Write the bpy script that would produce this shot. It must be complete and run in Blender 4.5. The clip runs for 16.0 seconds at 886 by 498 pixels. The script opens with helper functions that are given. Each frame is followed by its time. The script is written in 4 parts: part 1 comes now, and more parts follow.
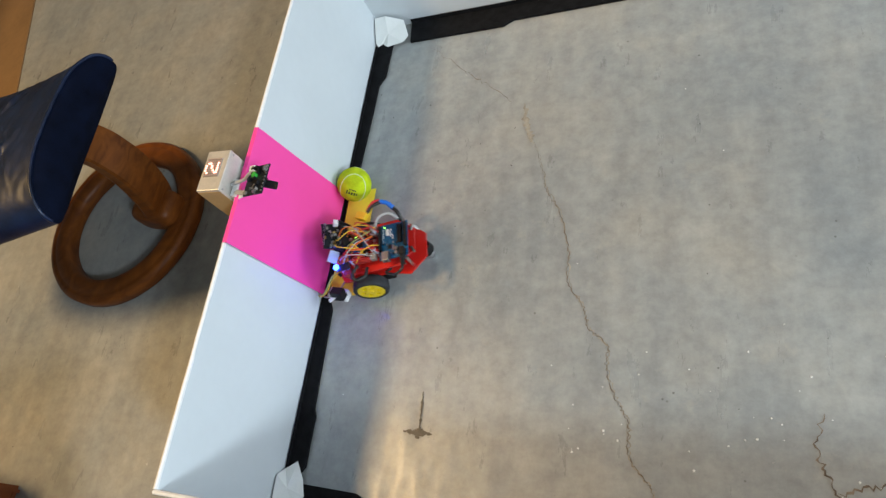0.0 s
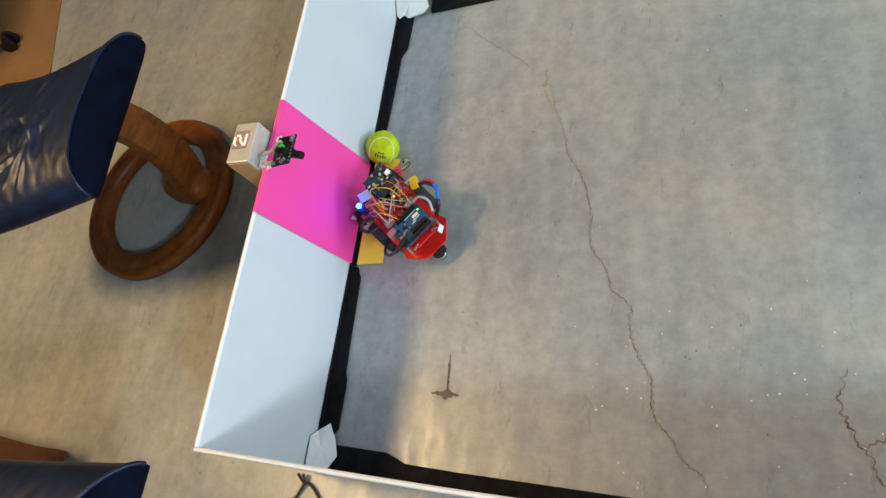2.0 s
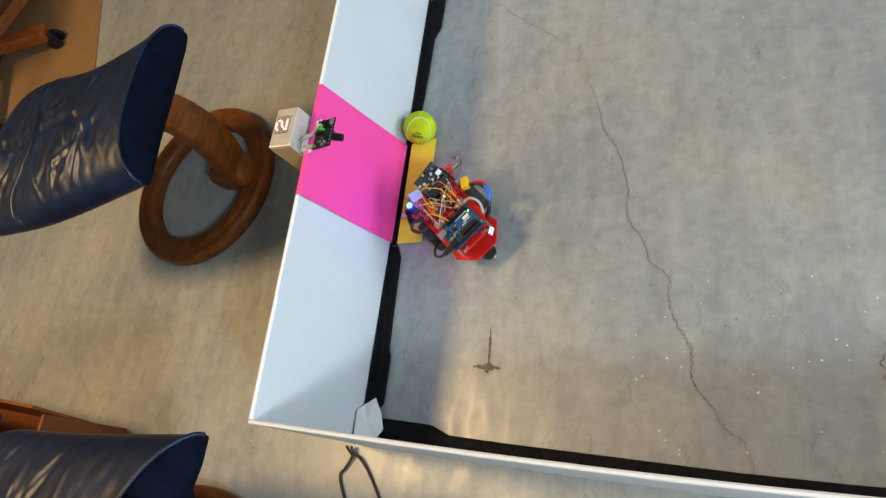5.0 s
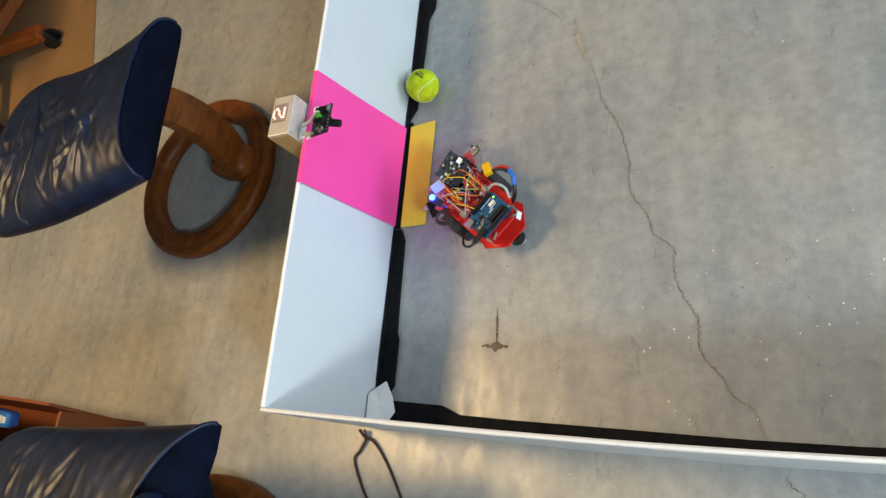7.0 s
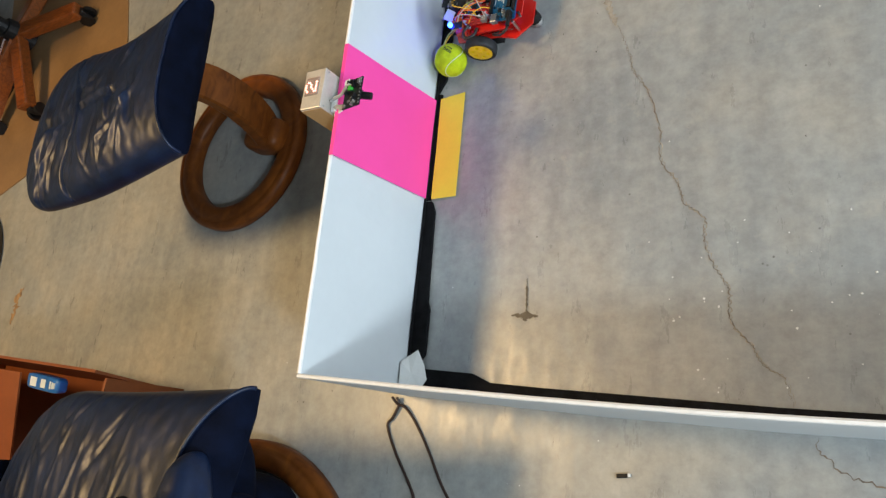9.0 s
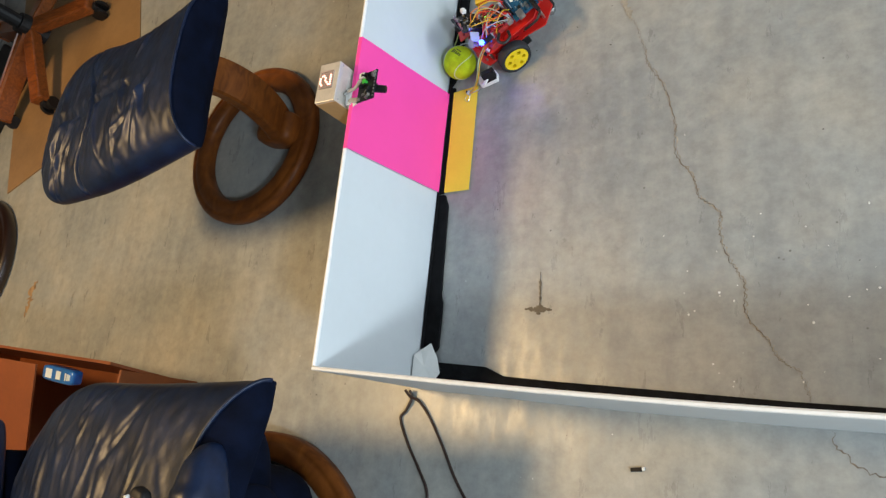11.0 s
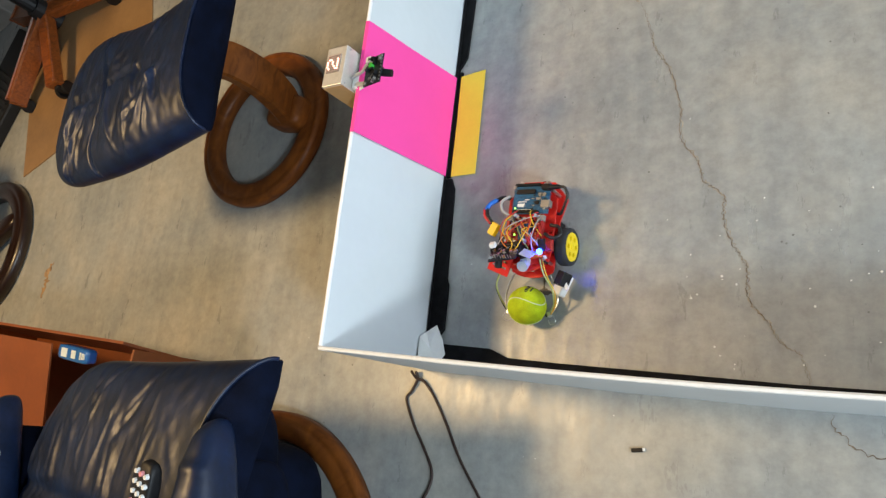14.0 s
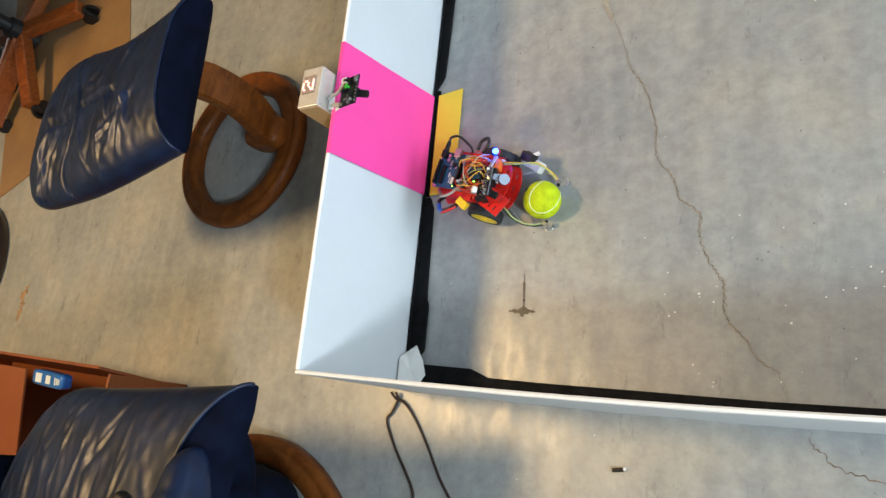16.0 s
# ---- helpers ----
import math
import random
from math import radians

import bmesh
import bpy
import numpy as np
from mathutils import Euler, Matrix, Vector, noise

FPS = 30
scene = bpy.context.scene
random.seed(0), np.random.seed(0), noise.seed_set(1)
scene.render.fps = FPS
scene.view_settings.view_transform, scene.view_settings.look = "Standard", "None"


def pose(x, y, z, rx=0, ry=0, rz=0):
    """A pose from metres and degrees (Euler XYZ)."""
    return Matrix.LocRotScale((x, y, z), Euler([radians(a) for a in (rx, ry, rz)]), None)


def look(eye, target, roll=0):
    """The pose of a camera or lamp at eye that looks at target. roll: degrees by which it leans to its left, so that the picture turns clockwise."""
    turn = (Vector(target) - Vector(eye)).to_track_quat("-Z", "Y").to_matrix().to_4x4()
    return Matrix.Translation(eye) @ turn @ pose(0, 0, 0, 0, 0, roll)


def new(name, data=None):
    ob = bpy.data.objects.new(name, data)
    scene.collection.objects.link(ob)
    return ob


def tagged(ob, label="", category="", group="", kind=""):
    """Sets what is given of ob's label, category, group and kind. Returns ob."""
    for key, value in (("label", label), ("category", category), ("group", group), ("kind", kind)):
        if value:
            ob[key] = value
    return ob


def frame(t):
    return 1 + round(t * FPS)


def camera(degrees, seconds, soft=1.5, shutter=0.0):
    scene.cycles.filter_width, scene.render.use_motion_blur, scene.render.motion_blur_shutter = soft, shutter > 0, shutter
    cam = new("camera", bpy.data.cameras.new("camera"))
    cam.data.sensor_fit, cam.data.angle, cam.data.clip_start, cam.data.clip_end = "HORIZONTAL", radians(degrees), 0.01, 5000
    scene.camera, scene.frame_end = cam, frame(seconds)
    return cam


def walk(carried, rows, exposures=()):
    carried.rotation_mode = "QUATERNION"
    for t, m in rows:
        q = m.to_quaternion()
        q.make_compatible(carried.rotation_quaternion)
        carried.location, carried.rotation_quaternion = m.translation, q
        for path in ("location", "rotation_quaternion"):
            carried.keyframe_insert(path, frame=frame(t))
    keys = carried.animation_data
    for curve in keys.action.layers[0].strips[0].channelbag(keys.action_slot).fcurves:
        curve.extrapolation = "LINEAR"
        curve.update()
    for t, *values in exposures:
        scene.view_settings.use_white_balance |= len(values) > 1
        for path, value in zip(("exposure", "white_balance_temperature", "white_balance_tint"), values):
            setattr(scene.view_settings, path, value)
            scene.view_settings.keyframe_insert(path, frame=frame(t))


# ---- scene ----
cam = camera(65.5, 16.0, soft=1.35, shutter=0.5)
PATH = [
    (0, (0.705, -0.029, 1.031), (-0.058, 0.783, -0.63), -40.8),
    (0.5, (0.712, -0.036, 1.031), (-0.048, 0.767, -0.636), -40.9),
    (1, (0.717, -0.046, 1.036), (-0.071, 0.731, -0.631), -42.7),
    (1.5, (0.723, -0.048, 1.037), (-0.1, 0.707, -0.622), -44.9),
    (2, (0.716, -0.056, 1.04), (-0.12, 0.689, -0.617), -46.1),
    (2.5, (0.724, -0.059, 1.041), (-0.16, 0.674, -0.597), -48.3),
    (3, (0.725, -0.06, 1.049), (-0.179, 0.666, -0.581), -49.2),
    (3.5, (0.722, -0.063, 1.046), (-0.179, 0.661, -0.586), -48.8),
    (4, (0.726, -0.071, 1.055), (-0.203, 0.635, -0.569), -50.5),
    (4.2, (0.722, -0.072, 1.058), (-0.209, 0.637, -0.563), -50.6),
    (6.5, (0.721, -0.076, 1.054), (-0.221, 0.553, -0.595), -55.9),
    (7, (0.729, -0.076, 1.053), (-0.229, 0.562, -0.583), -56.7),
    (7.5, (0.73, -0.086, 1.053), (-0.236, 0.529, -0.586), -57.9),
    (8, (0.731, -0.092, 1.058), (-0.28, 0.49, -0.567), -60.5),
    (8.5, (0.736, -0.088, 1.062), (-0.297, 0.477, -0.555), -61.2),
    (10.8, (0.725, -0.085, 1.071), (-0.318, 0.469, -0.543), -61.3),
    (11, (0.726, -0.09, 1.07), (-0.331, 0.454, -0.538), -62.0),
    (11.5, (0.736, -0.086, 1.068), (-0.323, 0.46, -0.538), -62.6),
    (12, (0.734, -0.09, 1.068), (-0.333, 0.439, -0.539), -62.6),
    (12.5, (0.731, -0.093, 1.073), (-0.335, 0.441, -0.532), -62.6),
    (13, (0.74, -0.088, 1.075), (-0.358, 0.418, -0.518), -64.4),
    (13.5, (0.751, -0.09, 1.072), (-0.363, 0.407, -0.513), -64.6),
    (14, (0.744, -0.097, 1.072), (-0.348, 0.404, -0.527), -63.8),
    (14.5, (0.745, -0.094, 1.067), (-0.335, 0.422, -0.535), -63.3),
    (15, (0.745, -0.085, 1.071), (-0.322, 0.466, -0.528), -62.7),
    (15.5, (0.746, -0.086, 1.072), (-0.333, 0.453, -0.523), -63.0),
    (16, (0.753, -0.083, 1.064), (-0.302, 0.458, -0.546), -62.5),
]
walk(cam, [(t, look(eye, target, roll)) for t, eye, target, roll in PATH], [(0, -0.06), (3, -0.04), (6.5, -0.03), (8, 0.0), (12, -0.02), (13, 0.0), (14, 0.10), (15, 0.10), (16, 0.16)])

# ---- light: a warm ceiling lamp over the chairs, a small cool lamp and a wide added fill past the pen ----
world = bpy.data.worlds.new("room_air")
scene.world = world
world.use_nodes = True
world.node_tree.nodes["Background"].inputs[0].default_value = (0.80, 0.90, 1.0, 1)
world.node_tree.nodes["Background"].inputs[1].default_value = 0.01


def area_lamp(name, eye, target, size, watts, colour, spread=180):
    data = bpy.data.lights.new(name, "AREA")
    data.shape, data.size, data.energy, data.color = "DISK", size, watts, colour
    data.spread = math.radians(spread)
    ob = new(name, data)
    ob.matrix_world = look(eye, target)
    return ob


area_lamp("warm_ceiling_light", (-1.18, 0.17, 2.45), (-1.05, 0.18, 0), 0.50, 54, (1.0, 0.67, 0.31))
area_lamp("cool_side_light", (2.40, -1.20, 1.98), (0.3, 0.3, 0), 0.42, 52, (0.76, 0.90, 1.0))
# unseen wide area light, added to fill the west wall from the east
fill_data = bpy.data.lights.new("east_fill_light", "AREA")
fill_data.shape, fill_data.size, fill_data.size_y, fill_data.energy, fill_data.color = "RECTANGLE", 2.2, 1.0, 74, (0.76, 0.89, 1.0)
new("east_fill_light", fill_data).matrix_world = look((3.30, 0.2, 1.0), (0.0, 0.3, 0.2))


# ---- materials ----
def mat(name, base, rough=0.5, metal=0.0, vary=0.12, scale=40.0, bump=0.0, bump_scale=200.0, dark=None, depth=0.002, glow=None, coat=0.0, spec=0.5):
    """Principled surface with broad mottling, fine grain and relief."""
    m = bpy.data.materials.new(name)
    m.use_nodes = True
    nt = m.node_tree
    bsdf = nt.nodes["Principled BSDF"]
    tc = nt.nodes.new("ShaderNodeTexCoord")
    n1 = nt.nodes.new("ShaderNodeTexNoise")
    n1.inputs["Scale"].default_value, n1.inputs["Detail"].default_value = scale, 5
    n2 = nt.nodes.new("ShaderNodeTexNoise")
    n2.inputs["Scale"].default_value, n2.inputs["Detail"].default_value = scale * 9, 3
    nt.links.new(tc.outputs["Object"], n1.inputs["Vector"])
    nt.links.new(tc.outputs["Object"], n2.inputs["Vector"])
    add = nt.nodes.new("ShaderNodeMath")
    add.operation = "MULTIPLY_ADD"
    add.inputs[1].default_value = 0.35
    nt.links.new(n2.outputs["Fac"], add.inputs[0])
    nt.links.new(n1.outputs["Fac"], add.inputs[2])
    ramp = nt.nodes.new("ShaderNodeValToRGB")
    ramp.color_ramp.elements[0].position, ramp.color_ramp.elements[1].position = 0.45, 0.9
    low = dark or tuple(c * (1 - 2 * vary) for c in base)
    ramp.color_ramp.elements[0].color = (*low, 1)
    ramp.color_ramp.elements[1].color = (*(min(1, c * (1 + vary)) for c in base), 1)
    nt.links.new(add.outputs[0], ramp.inputs[0])
    nt.links.new(ramp.outputs[0], bsdf.inputs["Base Color"])
    bsdf.inputs["Roughness"].default_value = rough
    bsdf.inputs["Metallic"].default_value = metal
    bsdf.inputs["Coat Weight"].default_value = coat
    bsdf.inputs["Specular IOR Level"].default_value = spec
    if bump:
        n3 = nt.nodes.new("ShaderNodeTexNoise")
        n3.inputs["Scale"].default_value, n3.inputs["Detail"].default_value = bump_scale, 4
        nt.links.new(tc.outputs["Object"], n3.inputs["Vector"])
        b = nt.nodes.new("ShaderNodeBump")
        b.inputs["Strength"].default_value, b.inputs["Distance"].default_value = bump, depth
        nt.links.new(n3.outputs["Fac"], b.inputs["Height"])
        nt.links.new(b.outputs[0], bsdf.inputs["Normal"])
    if glow:
        bsdf.inputs["Emission Color"].default_value = (*glow[:3], 1)
        bsdf.inputs["Emission Strength"].default_value = glow[3]
    return m


def concrete():
    """Sealed, worn grey concrete: cloudy blue-grey and tan stains, trowel streaks, pits and pale specks."""
    m = bpy.data.materials.new("sealed_concrete")
    m.use_nodes = True
    nt = m.node_tree
    L, bsdf = nt.links.new, nt.nodes["Principled BSDF"]
    tc = nt.nodes.new("ShaderNodeTexCoord")

    def noise_tex(scale, detail, stretch=None, rough=0.55):
        n = nt.nodes.new("ShaderNodeTexNoise")
        n.inputs["Scale"].default_value, n.inputs["Detail"].default_value, n.inputs["Roughness"].default_value = scale, detail, rough
        if stretch:
            mp = nt.nodes.new("ShaderNodeMapping")
            mp.inputs["Scale"].default_value, mp.inputs["Rotation"].default_value = stretch, (0, 0, 0.3)
            L(tc.outputs["Object"], mp.inputs[0])
            L(mp.outputs[0], n.inputs["Vector"])
        else:
            L(tc.outputs["Object"], n.inputs["Vector"])
        return n

    def ramp_of(src, stops):
        r = nt.nodes.new("ShaderNodeValToRGB")
        els = r.color_ramp.elements
        els[0].position, els[0].color = stops[0][0], (*stops[0][1], 1)
        els[1].position, els[1].color = stops[-1][0], (*stops[-1][1], 1)
        for p, c in stops[1:-1]:
            els.new(p).color = (*c, 1)
        L(src, r.inputs[0])
        return r

    def mix(kind, fac, a, b):
        x = nt.nodes.new("ShaderNodeMix")
        x.data_type, x.blend_type = "RGBA", kind
        if isinstance(fac, float):
            x.inputs[0].default_value = fac
        else:
            L(fac, x.inputs[0])
        L(a, x.inputs[6])
        L(b, x.inputs[7])
        return x.outputs[2]

    clouds = ramp_of(noise_tex(3.2, 6, rough=0.62).outputs["Fac"], [(0.30, (0.255, 0.278, 0.288)), (0.50, (0.328, 0.336, 0.325)), (0.70, (0.400, 0.382, 0.338))])
    fine = ramp_of(noise_tex(38, 8, rough=0.7).outputs["Fac"], [(0.30, (0.80, 0.80, 0.80)), (0.70, (1.15, 1.15, 1.15))])
    streak = ramp_of(noise_tex(22, 4, (1.0, 0.16, 1.0)).outputs["Fac"], [(0.33, (0.88, 0.88, 0.89)), (0.67, (1.09, 1.09, 1.08))])
    col = mix("MULTIPLY", 1.0, clouds.outputs[0], fine.outputs[0])
    col = mix("MULTIPLY", 0.8, col, streak.outputs[0])
    # pale scuffed patches
    scuff = ramp_of(noise_tex(11, 8, rough=0.78).outputs["Fac"], [(0.58, (0, 0, 0)), (0.74, (0.55, 0.55, 0.55))])
    pale = nt.nodes.new("ShaderNodeRGB")
    pale.outputs[0].default_value = (0.46, 0.43, 0.37, 1)
    col = mix("MIX", scuff.outputs[0], col, pale.outputs[0])
    # dark pits
    pit = nt.nodes.new("ShaderNodeTexVoronoi")
    pit.inputs["Scale"].default_value, pit.inputs["Randomness"].default_value = 34, 1
    L(tc.outputs["Object"], pit.inputs["Vector"])
    pits = ramp_of(pit.outputs["Distance"], [(0.0, (0.35, 0.33, 0.30)), (0.045, (0.5, 0.5, 0.48)), (0.075, (1, 1, 1))])
    gate = ramp_of(noise_tex(14, 2).outputs["Fac"], [(0.56, (0, 0, 0)), (0.62, (1, 1, 1))])
    col = mix("MULTIPLY", gate.outputs[0], col, pits.outputs[0])
    L(col, bsdf.inputs["Base Color"])
    bsdf.inputs["Specular IOR Level"].default_value = 0.7
    gloss = ramp_of(noise_tex(24, 7, (1.0, 0.3, 1.0), rough=0.7).outputs["Fac"], [(0.30, (0.22, 0.22, 0.22)), (0.70, (0.50, 0.50, 0.50))])
    L(gloss.outputs[0], bsdf.inputs["Roughness"])
    b = nt.nodes.new("ShaderNodeBump")
    b.inputs["Strength"].default_value, b.inputs["Distance"].default_value = 0.20, 0.0015
    L(noise_tex(60, 8, rough=0.7).outputs["Fac"], b.inputs["Height"])
    L(b.outputs[0], bsdf.inputs["Normal"])
    return m


def timber(name, light, dark, rough=0.32, scale=14.0, stretch=(1.0, 9.0, 9.0)):
    m = mat(name, light, rough, 0, 0.15, scale, coat=0.12)
    nt = m.node_tree
    bsdf = nt.nodes["Principled BSDF"]
    tc = nt.nodes.new("ShaderNodeTexCoord")
    mp = nt.nodes.new("ShaderNodeMapping")
    mp.inputs["Scale"].default_value = stretch
    n = nt.nodes.new("ShaderNodeTexNoise")
    n.inputs["Scale"].default_value, n.inputs["Detail"].default_value, n.inputs["Distortion"].default_value = scale, 7, 1.2
    r = nt.nodes.new("ShaderNodeValToRGB")
    r.color_ramp.elements[0].position, r.color_ramp.elements[1].position = 0.32, 0.68
    r.color_ramp.elements[0].color, r.color_ramp.elements[1].color = (*dark, 1), (*light, 1)
    nt.links.new(tc.outputs["Object"], mp.inputs[0])
    nt.links.new(mp.outputs[0], n.inputs["Vector"])
    nt.links.new(n.outputs["Fac"], r.inputs[0])
    nt.links.new(r.outputs[0], bsdf.inputs["Base Color"])
    return m


CONCRETE = concrete()
BOARD = mat("white_foam_board", (0.64, 0.68, 0.70), 0.45, 0, 0.02, 6, bump=0.05, bump_scale=30)
BOARD_EDGE = mat("white_foam_edge", (0.88, 0.88, 0.87), 0.7, 0, 0.03, 80, bump=0.2, bump_scale=400)
PINK = mat("hot_pink_card", (1.0, 0.070, 0.37), 0.6, 0, 0.02, 8, bump=0.04, bump_scale=60)
YELLOW_CARD = mat("amber_yellow_card", (0.93, 0.71, 0.06), 0.65, 0, 0.03, 20)
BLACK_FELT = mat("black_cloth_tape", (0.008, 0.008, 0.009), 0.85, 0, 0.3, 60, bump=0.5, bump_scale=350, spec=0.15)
WHITE_TAPE = mat("white_paper_tape", (0.78, 0.79, 0.76), 0.6, 0, 0.03, 30, bump=0.25, bump_scale=70)
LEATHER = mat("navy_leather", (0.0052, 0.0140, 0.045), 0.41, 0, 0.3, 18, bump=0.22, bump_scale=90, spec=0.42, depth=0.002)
# darker copy of the navy leather: shade on the sides put into the colour
NAVY_SHADED = mat("shaded_navy_leather", (0.0022, 0.0046, 0.0150), 0.85, 0, 0.25, 30, bump=0.3, bump_scale=500, spec=0.08)
WOOD = timber("reddish_brown_wood", (0.215, 0.066, 0.012), (0.105, 0.030, 0.006), rough=0.42, stretch=(2.0, 2.0, 6.0), scale=9)
WOOD.node_tree.nodes["Principled BSDF"].inputs["Specular IOR Level"].default_value = 0.22
WOOD.node_tree.nodes["Principled BSDF"].inputs["Coat Weight"].default_value = 0.0
WOOD_ORANGE = timber("orange_brown_wood", (0.27, 0.075, 0.015), (0.12, 0.030, 0.007), stretch=(1.5, 8, 8))
WOOD_DARK = timber("dark_brown_wood", (0.020, 0.008, 0.005), (0.010, 0.004, 0.003))
MAT_BROWN = mat("brown_chair_mat", (0.29, 0.17, 0.075), 0.45, 0, 0.12, 7, bump=0.05)
CARDBOARD = mat("orange_cardboard", (0.23, 0.060, 0.012), 0.55, 0, 0.10, 9, bump=0.06, bump_scale=90)
BLACK_PLASTIC = mat("black_plastic", (0.008, 0.008, 0.009), 0.5, 0, 0.2, 50, spec=0.3)
GREY_PLASTIC = mat("grey_plastic", (0.22, 0.20, 0.18), 0.55, 0, 0.1, 20)
RUBBER = mat("black_rubber", (0.020, 0.022, 0.026), 0.7, 0, 0.2, 80, bump=0.4, bump_scale=500)
WHEEL_YELLOW = mat("yellow_plastic", (0.85, 0.60, 0.01), 0.4, 0, 0.04, 50)
RED_ACRYLIC = mat("red_acrylic", (0.62, 0.018, 0.012), 0.28, 0, 0.06, 25, coat=0.3)
RED_PCB = mat("red_circuit_board", (0.48, 0.035, 0.03), 0.4, 0, 0.35, 220, dark=(0.20, 0.012, 0.012))
BLUE_PCB = mat("teal_blue_circuit_board", (0.008, 0.095, 0.20), 0.35, 0, 0.3, 260, dark=(0.004, 0.040, 0.10))
BLACK_PCB = mat("black_circuit_board", (0.010, 0.013, 0.018), 0.35, 0, 0.4, 200)
STEEL = mat("bright_steel", (0.62, 0.62, 0.63), 0.28, 1, 0.1, 60)
TIN = mat("brushed_aluminium", (0.78, 0.74, 0.68), 0.42, 0.55, 0.08, 30, bump=0.06, bump_scale=150)
TAN_CARD = mat("tan_card", (0.50, 0.32, 0.15), 0.65, 0, 0.06, 20)
WHITE_PLASTIC = mat("white_plastic", (0.78, 0.78, 0.76), 0.4, 0, 0.03, 40)
CLEAR_GREY = mat("translucent_grey", (0.40, 0.45, 0.54), 0.3, 0, 0.05, 40)
ORANGE = mat("orange_plastic", (0.80, 0.16, 0.02), 0.45, 0, 0.05, 40)
GREEN_BIT = mat("green_plastic", (0.05, 0.55, 0.06), 0.4, 0, 0.1, 40)
BLUE_SLEEVE = mat("blue_shrink_sleeve", (0.01, 0.14, 0.62), 0.4, 0, 0.05, 40)
BLUE_CELL = mat("blue_battery_wrap", (0.01, 0.05, 0.35), 0.35, 0, 0.1, 40)
WIRE_YELLOW = mat("yellow_wire", (0.80, 0.50, 0.03), 0.45, 0, 0.05, 40)
WIRE_ORANGE = mat("orange_wire", (0.75, 0.20, 0.02), 0.45, 0, 0.05, 40)
WIRE_GREEN = mat("pale_green_wire", (0.38, 0.45, 0.16), 0.5, 0, 0.05, 40)
WIRE_RED = mat("red_wire", (0.55, 0.02, 0.02), 0.45, 0, 0.05, 40)
WIRE_GREY = mat("grey_wire", (0.42, 0.41, 0.40), 0.5, 0, 0.05, 40)
WIRE_BLACK = mat("black_wire", (0.012, 0.012, 0.012), 0.45, 0, 0.1, 40)
CABLE_BROWN = mat("dark_brown_cable", (0.03, 0.014, 0.010), 0.5, 0, 0.1, 40)
GOLD = mat("gold_pin", (0.75, 0.50, 0.16), 0.3, 1, 0.1, 40)
BALL_FELT = mat("fluorescent_yellow_felt", (0.55, 0.68, 0.015), 0.9, 0, 0.14, 60, bump=0.9, bump_scale=420, spec=0.2)
BALL_SEAM = mat("pale_seam", (0.72, 0.80, 0.45), 0.8, 0, 0.05, 60)
INK = mat("black_print", (0.02, 0.025, 0.015), 0.8, 0, 0.1, 60)
CRACK = mat("crack_line", (0.20, 0.155, 0.115), 0.9, 0, 0.45, 45, dark=(0.09, 0.07, 0.055))
CRACK_PALE = mat("pale_crack_fill", (0.37, 0.335, 0.275), 0.9, 0, 0.2, 40)
RUST = mat("rusty_scuff", (0.36, 0.23, 0.12), 0.7, 0, 0.3, 60)
STAIN = mat("dark_stain", (0.105, 0.090, 0.070), 0.5, 0, 0.25, 70)
SPECK = mat("white_speck", (0.75, 0.75, 0.73), 0.6, 0, 0.05, 60)
DARK_SPECK = mat("dark_speck", (0.05, 0.04, 0.035), 0.7, 0, 0.2, 60)
BLUE_GLOW = mat("blue_led_lens", (0.1, 0.2, 1.0), 0.3, 0, 0.0, 40, glow=(0.004, 0.020, 1.0, 110))
GREEN_GLOW = mat("green_led_lens", (0.2, 0.9, 0.1), 0.3, 0, 0.0, 40, glow=(0.3, 1.0, 0.1, 4))
DOT_ON = mat("lit_red_dot", (1.0, 0.35, 0.25), 0.3, 0, 0.0, 40, glow=(1.0, 0.52, 0.42, 2.4))
DOT_OFF = mat("unlit_dot", (0.55, 0.40, 0.34), 0.4, 0, 0.0, 40)
PACK_BLUE = mat("blue_plastic_pack", (0.02, 0.14, 0.50), 0.25, 0, 0.15, 30, coat=0.5)
PACK_WHITE = mat("white_pack_print", (0.70, 0.78, 0.85), 0.3, 0, 0.05, 30)
PINK_KEY = mat("pink_key", (0.75, 0.30, 0.32), 0.5, 0, 0.05, 30)
PAINT_ROOM = mat("plain_wall_paint", (0.46, 0.46, 0.45), 0.7, 0, 0.04, 3, bump=0.1, bump_scale=60)


# ---- mesh helpers ----
def part(name, bm, material, parent=None, label="", smooth=False, m=None):
    me = bpy.data.meshes.new(name)
    bmesh.ops.recalc_face_normals(bm, faces=bm.faces[:])
    if smooth:
        for f in bm.faces:
            f.smooth = True
    bm.to_mesh(me)
    bm.free()
    me.materials.append(material)
    ob = new(name, me)
    if parent:
        ob.parent = parent
    if m is not None:
        ob.matrix_basis = m
    if label:
        ob["label"] = label
    return ob


def thing(name, label, category, m=None, group="", kind=""):
    ob = new(name)
    ob.empty_display_size = 0.02
    if m is not None:
        ob.matrix_basis = m
    return tagged(ob, label, category, group, kind)


def bx(centre, size, rot=(0, 0, 0), bevel=0.0, bm=None):
    bm = bm or bmesh.new()
    made = bmesh.ops.create_cube(bm, size=1)["verts"]
    m = pose(*centre, *rot)
    for v in made:
        v.co = m @ Vector((v.co.x * size[0], v.co.y * size[1], v.co.z * size[2]))
    if bevel:
        edges = list({e for v in made for e in v.link_edges})
        bmesh.ops.bevel(bm, geom=edges, offset=bevel, segments=2, affect="EDGES", profile=0.5)
    return bm


